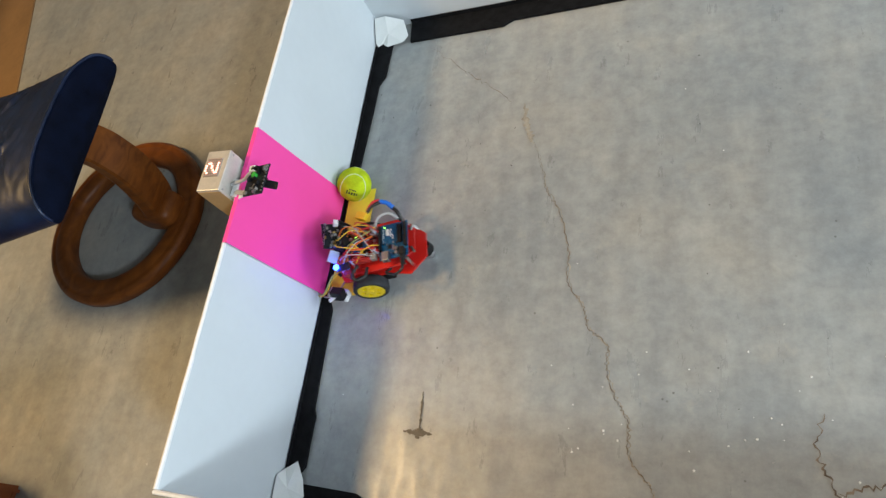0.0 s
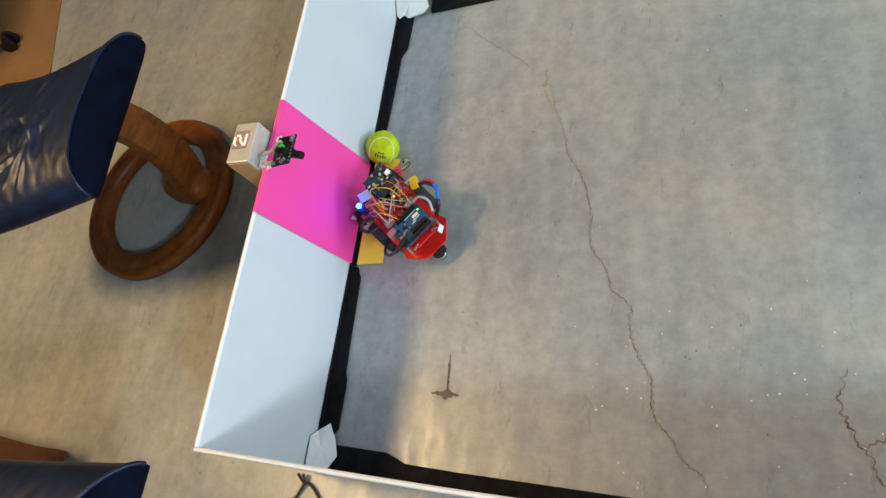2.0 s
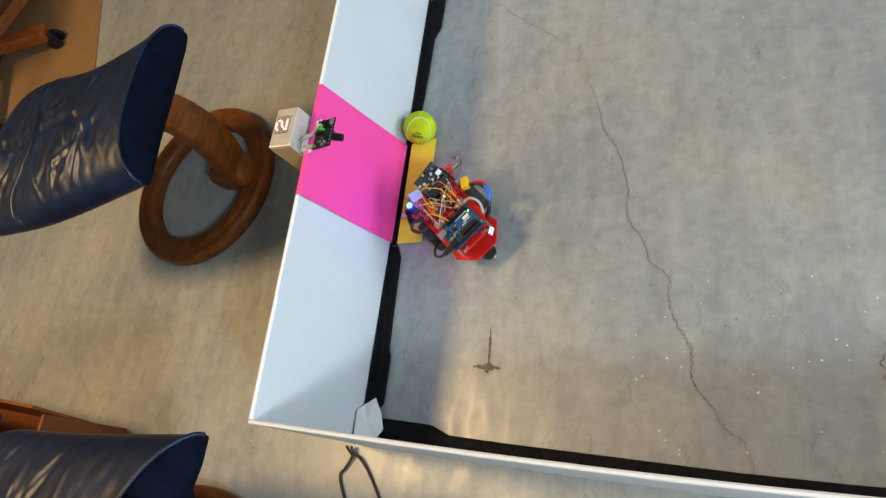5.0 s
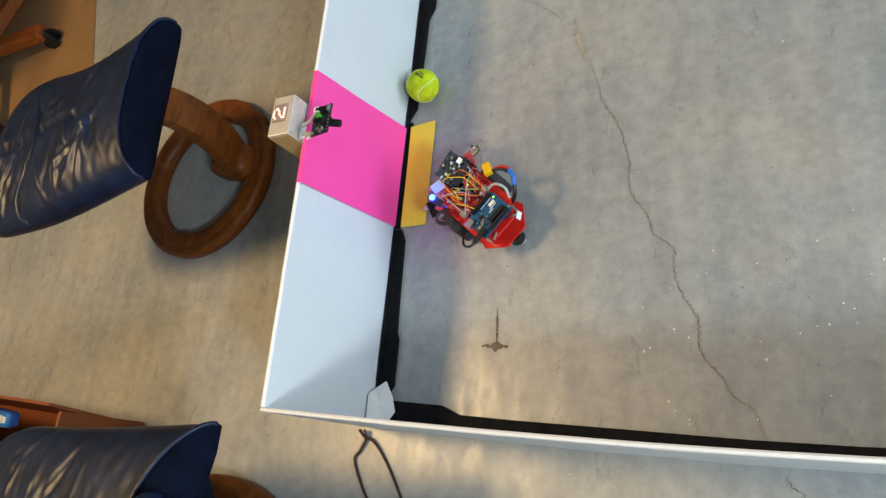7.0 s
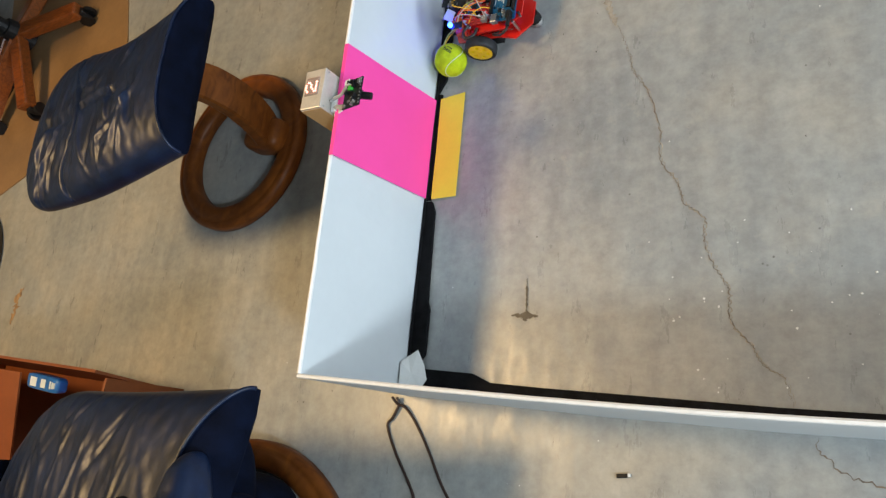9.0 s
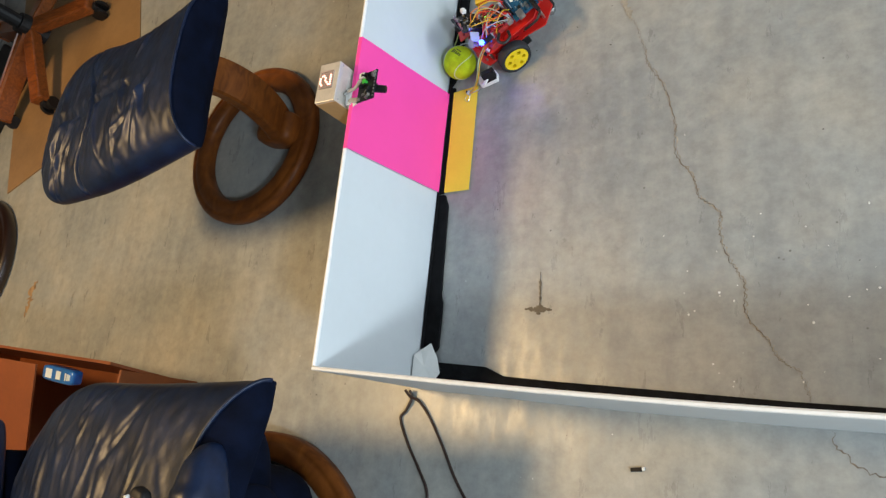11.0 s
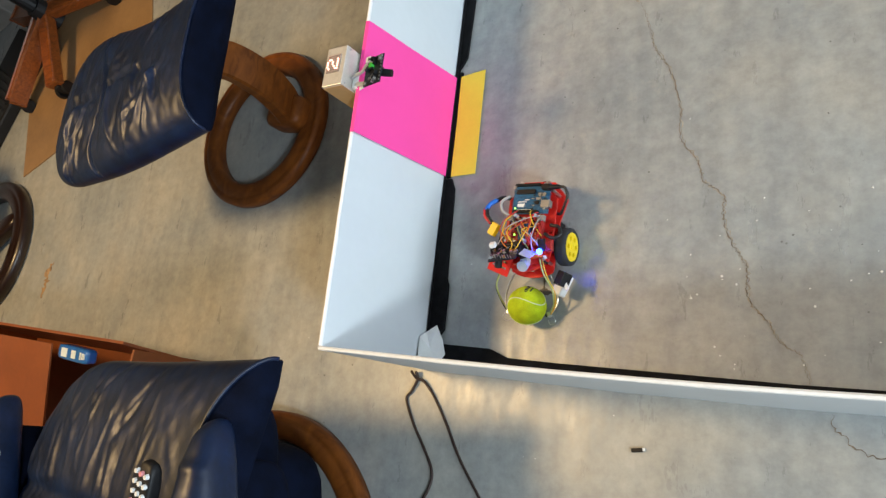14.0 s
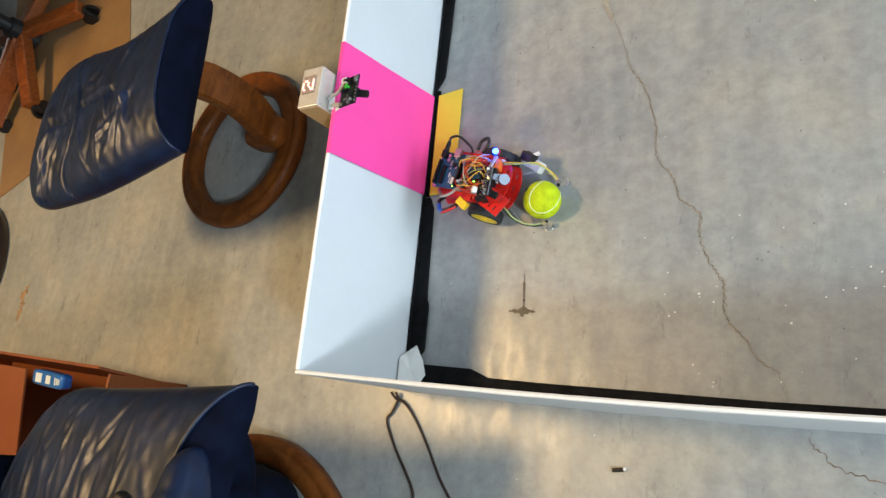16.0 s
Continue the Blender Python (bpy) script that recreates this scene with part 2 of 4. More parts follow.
def cyl(p0, p1, r0, r1=None, seg=16, bm=None):
    bm = bm or bmesh.new()
    p0, p1 = Vector(p0), Vector(p1)
    r1 = r0 if r1 is None else r1
    made = bmesh.ops.create_cone(bm, cap_ends=True, segments=seg, radius1=r0, radius2=r1, depth=(p1 - p0).length)["verts"]
    m = Matrix.Translation((p0 + p1) / 2) @ (p1 - p0).to_track_quat("Z", "Y").to_matrix().to_4x4()
    for v in made:
        v.co = m @ v.co
    return bm


def spline(pts, n=6):
    """A smooth line through points."""
    pts = [Vector(p) for p in pts]
    ext = [pts[0] * 2 - pts[1]] + pts + [pts[-1] * 2 - pts[-2]]
    out = []
    for i in range(1, len(ext) - 2):
        a, b, c, d = ext[i - 1:i + 3]
        for k in range(n):
            t = k / n
            out.append(0.5 * (2 * b + (c - a) * t + (2 * a - 5 * b + 4 * c - d) * t * t + (3 * b - a - 3 * c + d) * t ** 3))
    return out + [pts[-1]]


def tube(pts, r, seg=6, n=6, flat=1.0, bm=None, taper=None):
    """A round or flattened rod along a smooth line; taper gives the radius along it."""
    bm = bm or bmesh.new()
    line = spline(pts, n) if n > 1 else [Vector(p) for p in pts]
    rings, side = [], Vector((0.13, 0.31, 0.94)).normalized()
    for i, p in enumerate(line):
        way = (line[min(i + 1, len(line) - 1)] - line[max(i - 1, 0)]).normalized()
        side = (side - way * side.dot(way)).normalized()
        up = way.cross(side)
        rr = r if taper is None else taper(i / (len(line) - 1))
        rings.append([bm.verts.new(p + side * math.cos(a) * rr * flat + up * math.sin(a) * rr) for a in (2 * math.pi * k / seg for k in range(seg))])
    for a, b in zip(rings, rings[1:]):
        for k in range(seg):
            bm.faces.new((a[k], a[(k + 1) % seg], b[(k + 1) % seg], b[k]))
    bm.faces.new(rings[0][::-1])
    bm.faces.new(rings[-1])
    return bm


def plate(outline, z0, z1, holes=()):
    """A flat plate with real cut-outs."""
    bm = bmesh.new()
    edges = []
    for loop in (outline, *holes):
        vs = [bm.verts.new((x, y, z0)) for x, y in loop]
        edges += [bm.edges.new((vs[i], vs[(i + 1) % len(vs)])) for i in range(len(vs))]
    bmesh.ops.triangle_fill(bm, edges=edges, use_beauty=True)
    made = bmesh.ops.extrude_face_region(bm, geom=bm.faces[:])["geom"]
    for g in made:
        if isinstance(g, bmesh.types.BMVert):
            g.co.z = z1
    return bm


def lathe(profile, seg=40, bm=None):
    """Turned round the z axis from (radius, height) points; a closed profile makes a ring."""
    bm = bm or bmesh.new()
    rings = [[bm.verts.new((r * math.cos(a), r * math.sin(a), z)) for r, z in profile] for a in (2 * math.pi * k / seg for k in range(seg))]
    n = len(profile)
    for i in range(seg):
        a, b = rings[i], rings[(i + 1) % seg]
        for k in range(n):
            bm.faces.new((a[k], b[k], b[(k + 1) % n], a[(k + 1) % n]))
    return bm


def rect(x0, y0, x1, y1):
    return [(x0, y0), (x1, y0), (x1, y1), (x0, y1)]


def slot(x, y, w, h):
    return rect(x - w / 2, y - h / 2, x + w / 2, y + h / 2)


def sheet(quad, thick, way, nu=12, nv=12, wave=0.0, bend=None):
    """A thin sheet over four corners, with a slight wave along `way`."""
    bm = bmesh.new()
    a, b, c, d = (Vector(p) for p in quad)
    way = Vector(way)
    grids = []
    for k in (0, 1):
        g = []
        for i in range(nu + 1):
            row = []
            for j in range(nv + 1):
                u, v = i / nu, j / nv
                p = a.lerp(b, u).lerp(d.lerp(c, u), v)
                p = p + way * (k * thick + wave * noise.noise(p * 9))
                row.append(bm.verts.new(bend(p) if bend else p))
            g.append(row)
        grids.append(g)
    for k in (0, 1):
        for i in range(nu):
            for j in range(nv):
                g = grids[k]
                bm.faces.new((g[i][j], g[i + 1][j], g[i + 1][j + 1], g[i][j + 1]))
    lo, hi = grids
    rim = [(i, 0) for i in range(nu)] + [(nu, j) for j in range(nv)] + [(i, nv) for i in range(nu, 0, -1)] + [(0, j) for j in range(nv, 0, -1)]
    for (i, j), (p, q) in zip(rim, rim[1:] + rim[:1]):
        bm.faces.new((lo[i][j], lo[p][q], hi[p][q], hi[i][j]))
    return bm


# ---- the place: floor, room, pen walls ----
part_floor = part("floor", bx((0.0, 0.3, -0.05), (8.4, 7.4, 0.1)), CONCRETE)
tagged(part_floor, "worn sealed grey concrete floor with cracks and stains", "floor", kind="structure")
for nm, c, s in (("wall_room_west", (-4.15, 0.3, 1.3), (0.1, 7.4, 2.6)), ("wall_room_east", (4.15, 0.3, 1.3), (0.1, 7.4, 2.6)),
                 ("wall_room_south", (0, -3.35, 1.3), (8.2, 0.1, 2.6)), ("wall_room_north", (0, 3.95, 1.3), (8.2, 0.1, 2.6))):
    tagged(part(nm, bx(c, s), PAINT_ROOM), "plain painted room wall", "wall", kind="structure")
tagged(part("ceiling", bx((0, 0.3, 2.66), (8.4, 7.4, 0.1)), PAINT_ROOM), "plain painted ceiling", "ceiling", kind="structure")

TOP = 0.287


def bow(p):
    """The south board bulges out of line along its length."""
    return p + Vector((0, -0.030 * math.sin(min(1.0, max(0.0, p.x) / 0.85) * math.pi / 2), 0))


def pen_wall(name, quad, way, bend=None):
    wall = part(name, sheet(quad, 0.0055, way, 40, 6, 0.0014, bend), BOARD)
    tagged(wall, "upright white foam board wall of a robot pen", "foam board", kind="structure")
    a, b, c, d = (Vector(p) for p in quad)
    n = Vector(way).normalized() * 0.0028
    rim = [d.lerp(c, i / 30) + n + Vector((0, 0, 0.0008 * noise.noise(Vector((i * 0.9, 3, 1))))) for i in range(31)]
    part("cut_edge", tube([bend(p) if bend else p for p in rim], 0.0033, 6, 1), BOARD_EDGE, wall, "bright rough cut foam edge")
    return wall


pen_wall("wall_west", ((0, 0.006, 0), (0.008, 1.036, 0), (0.003, 1.036, TOP), (0.002, 0.006, TOP)), (-1, 0, 0))
pen_wall("wall_south", ((-0.003, 0.0105, 0), (1.5, 0.0105, 0), (1.5, 0.0055, TOP), (-0.006, 0.0055, TOP - 0.004)), (0, -1, 0), bow)
pen_wall("wall_north", ((0, 1.034, 0), (1.5, 1.024, 0), (1.5, 1.03, TOP), (0, 1.038, TOP)), (0, 1, 0))


def strip(name, pts, label):
    """Black cloth strip along a wall foot: an outline on the floor, raised a little."""
    ob = part(name, plate(pts, 0.0, 0.006), BLACK_FELT)
    return tagged(ob, label, "floor strip", group="black strips along the pen walls")


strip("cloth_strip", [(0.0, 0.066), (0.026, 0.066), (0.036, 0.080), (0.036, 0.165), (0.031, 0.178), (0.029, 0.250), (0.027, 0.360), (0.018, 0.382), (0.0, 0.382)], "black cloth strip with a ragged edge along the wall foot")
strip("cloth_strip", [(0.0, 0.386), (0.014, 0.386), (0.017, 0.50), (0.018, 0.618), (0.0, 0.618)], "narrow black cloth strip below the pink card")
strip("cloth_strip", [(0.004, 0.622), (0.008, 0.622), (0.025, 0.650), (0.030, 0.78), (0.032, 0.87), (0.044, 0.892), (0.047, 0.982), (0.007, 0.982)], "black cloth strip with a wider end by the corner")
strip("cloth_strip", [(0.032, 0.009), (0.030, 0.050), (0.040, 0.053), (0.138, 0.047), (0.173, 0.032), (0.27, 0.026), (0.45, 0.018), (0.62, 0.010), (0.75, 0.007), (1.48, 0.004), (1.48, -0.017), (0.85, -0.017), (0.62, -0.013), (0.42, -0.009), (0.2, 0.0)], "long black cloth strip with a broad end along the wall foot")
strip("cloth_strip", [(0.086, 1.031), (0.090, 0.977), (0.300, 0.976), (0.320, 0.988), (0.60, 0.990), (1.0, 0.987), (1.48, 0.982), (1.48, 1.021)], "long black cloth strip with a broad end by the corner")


def hem(name, p0, p1, h, out, bend=None):
    """The upright flap of a cloth strip on the wall."""
    a, b = Vector(p0), Vector(p1)
    up, o = Vector((0, 0, h)), Vector(out)
    ob = part(name, sheet((a + o, b + o, b + o + up, a + o + up), 0.0012, o.normalized(), 30, 1, 0.0006, bend), BLACK_FELT)
    return tagged(ob, "black cloth flap taped up the foot of the wall", "floor strip", group="black strips along the pen walls")


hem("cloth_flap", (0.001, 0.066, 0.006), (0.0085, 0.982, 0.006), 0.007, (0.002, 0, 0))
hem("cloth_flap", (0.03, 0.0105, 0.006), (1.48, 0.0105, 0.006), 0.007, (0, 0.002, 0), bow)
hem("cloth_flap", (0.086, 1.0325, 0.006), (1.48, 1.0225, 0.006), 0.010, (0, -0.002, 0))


def corner_tape(pts, label):
    """A creased piece of paper tape bent from the floor up the corner."""
    bm = bmesh.new()
    lo = [bm.verts.new(p) for p in pts]
    mid = bm.verts.new(sum((Vector(p) for p in pts), Vector()) / len(pts) + Vector((0, 0, 0.004)))
    for i in range(len(lo)):
        bm.faces.new((lo[i], lo[(i + 1) % len(lo)], mid))
    bmesh.ops.recalc_face_normals(bm, faces=bm.faces[:])
    bmesh.ops.solidify(bm, geom=bm.faces[:], thickness=0.0008)
    return tagged(part("paper_tape", bm, WHITE_TAPE), label, "tape", group="corner tapes")


corner_tape([(0.004, 0.010, 0.034), (0.004, 0.062, 0.034), (0.006, 0.074, 0.016), (0.022, 0.088, 0.008), (0.038, 0.060, 0.007), (0.046, 0.034, 0.007), (0.034, 0.012, 0.012), (0.012, 0.003, 0.030)], "creased white paper tape over the pen corner")
corner_tape([(0.011, 0.979, 0.016), (0.015, 0.972, 0.010), (0.025, 0.981, 0.008), (0.037, 0.970, 0.008), (0.073, 0.978, 0.007), (0.084, 0.992, 0.008), (0.074, 1.026, 0.022), (0.036, 1.029, 0.040), (0.011, 1.027, 0.040)], "crumpled white paper tape over the pen corner")

pink = part("card_sheet", sheet(((0.0065, 0.387, 0.011), (0.0082, 0.603, 0.011), (0.0065, 0.570, TOP + 0.0040), (0.006, 0.362, TOP + 0.0040)), 0.0007, (1, 0, 0), 16, 16, 0.0010), PINK)
tagged(pink, "hot pink card sheet fixed on the white wall", "card")
fold = part("folded_lip", sheet(((0.0072, 0.570, TOP + 0.0038), (0.0067, 0.362, TOP + 0.0038), (0.0, 0.362, TOP + 0.0045), (0.0, 0.570, TOP + 0.0045)), 0.0007, (0, 0, 1), 8, 2), PINK, pink)
yel = part("card_strip", sheet(((0.017, 0.386, 0.0066), (0.071, 0.3875, 0.003), (0.0725, 0.613, 0.003), (0.018, 0.606, 0.0066)), 0.0006, (0, 0, 1), 10, 30, 0.0012), YELLOW_CARD)
tagged(yel, "amber yellow card strip lying on the floor", "card")


# ---- floor marks ----
def ribbon(name, pts, width, material, label, z=0.0008, rough=0.004, seed=0, n=8):
    """A ragged line in the floor: an uneven narrow band."""
    rnd = random.Random(seed)
    line = spline([(x, y, 0) for x, y in pts], n)
    bm, rows = bmesh.new(), []
    for i, p in enumerate(line):
        way = (line[min(i + 1, len(line) - 1)] - line[max(i - 1, 0)]).normalized()
        side = Vector((-way.y, way.x, 0))
        p = p + side * rnd.uniform(-rough, rough)
        ends = min(1, 4 * i / len(line) + 0.25, 4 * (len(line) - 1 - i) / len(line) + 0.25)
        w = width * rnd.uniform(0.35, 1.35) * ends
        rows.append([bm.verts.new(p + side * w / 2 + Vector((0, 0, z))), bm.verts.new(p - side * w / 2 + Vector((0, 0, z)))])
    for a, b in zip(rows, rows[1:]):
        bm.faces.new((a[0], b[0], b[1], a[1]))
    return tagged(part(name, bm, material), label, "crack", kind="structure")


MAIN = [(0.385, 0.685), (0.405, 0.625), (0.413, 0.585), (0.440, 0.535), (0.460, 0.465), (0.462, 0.405), (0.488, 0.362), (0.498, 0.325), (0.528, 0.296), (0.527, 0.262), (0.543, 0.213), (0.560, 0.180), (0.563, 0.130), (0.590, 0.095), (0.602, 0.070), (0.630, 0.048), (0.640, 0.006)]
ribbon("floor_crack", MAIN, 0.0013, CRACK, "thin wandering crack in the concrete floor", seed=1, rough=0.0022, n=14)
ribbon("floor_crack", [(x + 0.0016, y) for x, y in MAIN], 0.0018, CRACK_PALE, "pale chipped rim along the floor crack", z=0.0004, seed=2, rough=0.003, n=14)
ribbon("floor_crack", [(0.150, 0.95), (0.21, 0.89), (0.25, 0.855), (0.30, 0.815), (0.335, 0.775)], 0.0009, CRACK, "faint crack in the concrete floor", seed=3)
ribbon("floor_crack", [(0.362, 0.775), (0.366, 0.735), (0.374, 0.705), (0.385, 0.68)], 0.011, CRACK_PALE, "pale chipped patch on the floor crack", seed=4, rough=0.003)
ribbon("floor_crack", [(0.812, 0.205), (0.801, 0.165), (0.806, 0.135), (0.820, 0.105), (0.835, 0.075), (0.85, 0.03)], 0.0026, CRACK, "thin branching crack in the concrete floor", seed=5)
ribbon("floor_crack", [(0.820, 0.103), (0.845, 0.112), (0.875, 0.118), (0.93, 0.13)], 0.0034, CRACK, "thin branching crack in the concrete floor", seed=6)
ribbon("floor_crack", [(0.665, -0.025), (0.672, -0.05), (0.700, -0.072), (0.74, -0.085), (0.80, -0.12)], 0.002, CRACK, "thin crack in the floor outside the pen", seed=7)
ribbon("floor_stain", [(0.205, 0.150), (0.222, 0.149), (0.232, 0.148), (0.256, 0.1475)], 0.008, STAIN, "dark cross-shaped stain on the concrete", seed=8, rough=0.0008)
ribbon("floor_stain", [(0.230, 0.139), (0.233, 0.150), (0.2335, 0.157)], 0.014, STAIN, "dark cross-shaped stain on the concrete", z=0.0010, seed=9, rough=0.0006)
ribbon("floor_stain", [(0.2335, 0.15), (0.233, 0.18), (0.2315, 0.215)], 0.0038, STAIN, "thin dark tail of a stain on the concrete", z=0.0012, seed=10, rough=0.0005)

ribbon("floor_stain", [(-1.44, 0.275), (-1.46, 0.24), (-1.455, 0.205), (-1.47, 0.165)], 0.022, RUST, "rusty scuffed patch on the concrete", seed=12, rough=0.008)


def scatter(name, n, seed, size, material, label, x0, x1, y0, y1):
    rnd = random.Random(seed)
    bm = bmesh.new()
    for _ in range(n):
        c = Vector((rnd.uniform(x0, x1), rnd.uniform(y0, y1), 0.0009))
        k, r = rnd.randint(5, 7), size * rnd.uniform(0.4, 1.3)
        ring = [bm.verts.new(c + Vector((math.cos(6.2832 * i / k) * r * rnd.uniform(0.6, 1.3), math.sin(6.2832 * i / k) * r * rnd.uniform(0.6, 1.3), 0))) for i in range(k)]
        top = bm.verts.new(c + Vector((0, 0, 0.0006)))
        for i in range(k):
            bm.faces.new((ring[i], ring[(i + 1) % k], top))
    tagged(part(name, bm, material), label, "specks", kind="stuff")


scatter("white_specks", 46, 3, 0.0016, SPECK, "small white paint specks on the concrete", 0.42, 0.95, -0.02, 0.3)
scatter("white_specks", 34, 4, 0.0013, SPECK, "small white paint specks on the concrete", -0.9, 0.9, -0.5, 0.95)
scatter("dark_specks", 50, 5, 0.0012, DARK_SPECK, "small dark specks of dirt on the concrete", -0.9, 1.1, -0.4, 1.0)
chip = thing("plastic_chip", "small black and white plastic chip on the floor", "debris", pose(0.405, -0.099, 0.0015, 0, 0, 8))
part("chip_body", bx((0, 0, 0.001), (0.017, 0.006, 0.004), bevel=0.0008), BLACK_PLASTIC, chip)
part("chip_tip", bx((0.0105, 0.0005, 0.001), (0.004, 0.005, 0.003), bevel=0.0006), WHITE_PLASTIC, chip, "white tip")
spare = part("foam_board_offcut", bx((0.86, -0.155, 0.0035), (0.22, 0.10, 0.005), (0, 0, 40)), BOARD)
tagged(spare, "white foam board offcut lying on the floor", "foam board")

for pts, lab in (([(-0.012, 0.0, 0.012), (-0.010, -0.013, 0.006), (-0.022, -0.036, 0.0035), (-0.032, -0.052, 0.003), (-0.010, -0.095, 0.003), (0.018, -0.135, 0.003), (0.040, -0.172, 0.003), (0.036, -0.205, 0.003), (0.0, -0.27, 0.003), (-0.05, -0.40, 0.003)], "thin dark cable trailing from under the wall"),
                 ([(-0.020, 0.0, 0.016), (-0.010, -0.012, 0.010), (0.006, -0.018, 0.006), (0.030, -0.044, 0.003), (0.062, -0.090, 0.003), (0.095, -0.145, 0.003), (0.140, -0.203, 0.003), (0.20, -0.28, 0.003)], "thin dark cable trailing from under the wall")):
    tagged(part("cable", tube(pts, 0.0026, 8, 8), CABLE_BROWN, smooth=True), lab, "cable", group="cables by the pen")


# ---- scoring box behind the wall, with its small camera ----
sb = thing("display_box", "brushed metal display box showing a lit 2 behind the wall", "display", pose(-0.0305, 0.475, 0, 0, 0, -2))
part("case", bx((0, 0, 0.160), (0.044, 0.072, 0.320), bevel=0.0012), TIN, sb)
part("tan_side", bx((0, -0.0368, 0.158), (0.043, 0.0008, 0.314)), TAN_CARD, sb, "tan card side")
for yy in (-0.031, 0.031):
    part("screw", cyl((0.0215, yy, 0.312), (0.0232, yy, 0.312), 0.0017, seg=8), STEEL, sb)
panel = part("display_panel", bx((-0.002, 0.004, 0.3205), (0.028, 0.032, 0.002)), mat("grey_display_face", (0.30, 0.24, 0.20), 0.4), sb, "dot matrix panel")
GLYPH = ["01110", "10001", "00001", "00110", "01000", "10000", "11111"]
on, off = bmesh.new(), bmesh.new()
for r in range(8):
    for c in range(8):
        lit = r < 7 and 1 <= c <= 5 and GLYPH[r][c - 1] == "1"
        # the figure lies with its head towards the far side
        cyl((-0.002 + (r - 3.4) * 0.0037, 0.004 + (c - 3.2) * 0.0042, 0.3213), (-0.002 + (r - 3.4) * 0.0037, 0.004 + (c - 3.2) * 0.0042, 0.3225), 0.0018 if lit else 0.0010, seg=8, bm=on if lit else off)
part("lit_dots", on, DOT_ON, sb, "glowing red dots forming the figure 2")
part("dark_dots", off, DOT_OFF, sb, "unlit dots")

wc = thing("wall_camera", "small black camera board clamped over the pink card", "camera", pose(0.050, 0.455, 0.310, 0, 0, 0))
tilt = Euler((0, radians(-101), radians(-2))).to_matrix()


def on_board(x, y, z):
    return tuple(tilt @ Vector((x, y, z)))


BOARD_TURN = (0, -101, -2)
part("circuit_board", bx((0, 0, 0), (0.002, 0.050, 0.040), BOARD_TURN, bevel=0.0004), BLACK_PCB, wc)
part("lens_mount", bx(on_board(-0.006, 0.0, -0.003), (0.010, 0.014, 0.014), BOARD_TURN, bevel=0.001), BLACK_PLASTIC, wc)
part("lens", cyl((0.008, -0.002, -0.006), (0.028, -0.004, -0.014), 0.0066, 0.0060, 16), BLACK_PLASTIC, wc)
part("status_light", cyl(on_board(0.001, 0.008, 0.004), on_board(0.006, 0.008, 0.004), 0.0046, seg=12), GREEN_BIT, wc, "green plastic dome")
part("connector", bx(on_board(0.004, 0.019, 0.010), (0.007, 0.008, 0.010), BOARD_TURN, bevel=0.0005), WHITE_PLASTIC, wc)
rnd = random.Random(77)
for i in range(22):
    d = rnd.uniform(0.002, 0.007)
    part("chip", bx(on_board(0.001 + d / 2, rnd.uniform(-0.022, 0.022), rnd.uniform(-0.017, 0.017)), (d, rnd.uniform(0.003, 0.007), rnd.uniform(0.003, 0.008)), BOARD_TURN, bevel=0.0003), (BLACK_PLASTIC, BLACK_PLASTIC, STEEL, BLACK_PCB, GREY_PLASTIC)[i % 5], wc)
for i in range(8):
    part("solder_pads", bx(on_board(0.0016, -0.021 + i * 0.006, -0.0185), (0.0012, 0.0026, 0.0022), BOARD_TURN), STEEL, wc, "bright solder pads")
part("bracket", bx((-0.030, -0.010, -0.016), (0.052, 0.012, 0.002), (0, -14, 10), bevel=0.0004), WHITE_PLASTIC, wc, "pale plastic bracket")
part("ribbon_cable", tube([(0.002, -0.010, 0.004), (-0.012, -0.014, -0.004), (-0.030, -0.012, -0.012), (-0.056, -0.006, -0.016)], 0.0045, 8, 6, flat=0.3), WIRE_GREY, wc, "grey ribbon cable")
part("wire_bundle", tube([(0.0, 0.014, 0.0), (-0.016, 0.014, 0.0), (-0.034, 0.010, -0.010), (-0.058, 0.004, -0.012)], 0.0028, 6, 6), WIRE_GREY, wc)
part("clamp", bx((-0.052, 0, -0.020), (0.010, 0.030, 0.012), bevel=0.001), WHITE_PLASTIC, wc)


# ---- leather furniture ----
def slab(half, k=5.0, n=26, shape=None):
    """A soft rounded block; shape moves each point (unit coordinates and place)."""
    bm = bmesh.new()
    bmesh.ops.create_cube(bm, size=2)
    bmesh.ops.subdivide_edges(bm, edges=bm.edges[:], cuts=n - 1, use_grid_fill=True)
    for v in bm.verts:
        p = v.co
        q = p / (abs(p.x) ** k + abs(p.y) ** k + abs(p.z) ** k) ** (1 / k)
        out = Vector((q.x * half[0], q.y * half[1], q.z * half[2]))
        v.co = shape(q, out) if shape else out
    return bm


def creases(p, seed, along, amount):
    """Pulled folds in leather: ridges drawn out along one direction, fading in and out."""
    u, v = (p.x, p.y) if along == "y" else (p.y, p.x)
    u = u + 0.35 * v * noise.noise(Vector((u * 4, v * 3, seed + 2)))
    a = noise.noise(Vector((u * 22, v * 7.5, seed)))
    b = noise.noise(Vector((u * 44, v * 19, seed + 4)))
    fade = 0.35 + 0.65 * max(0, noise.noise(Vector((u * 5, v * 5, seed + 9))) + 0.5)
    return amount * fade * ((1 - abs(a) * 2.4) * 0.8 + (0.5 - abs(b)) * 0.55)


def groove(d, width, depth):
    return -depth * math.exp(-(d / width) ** 2)


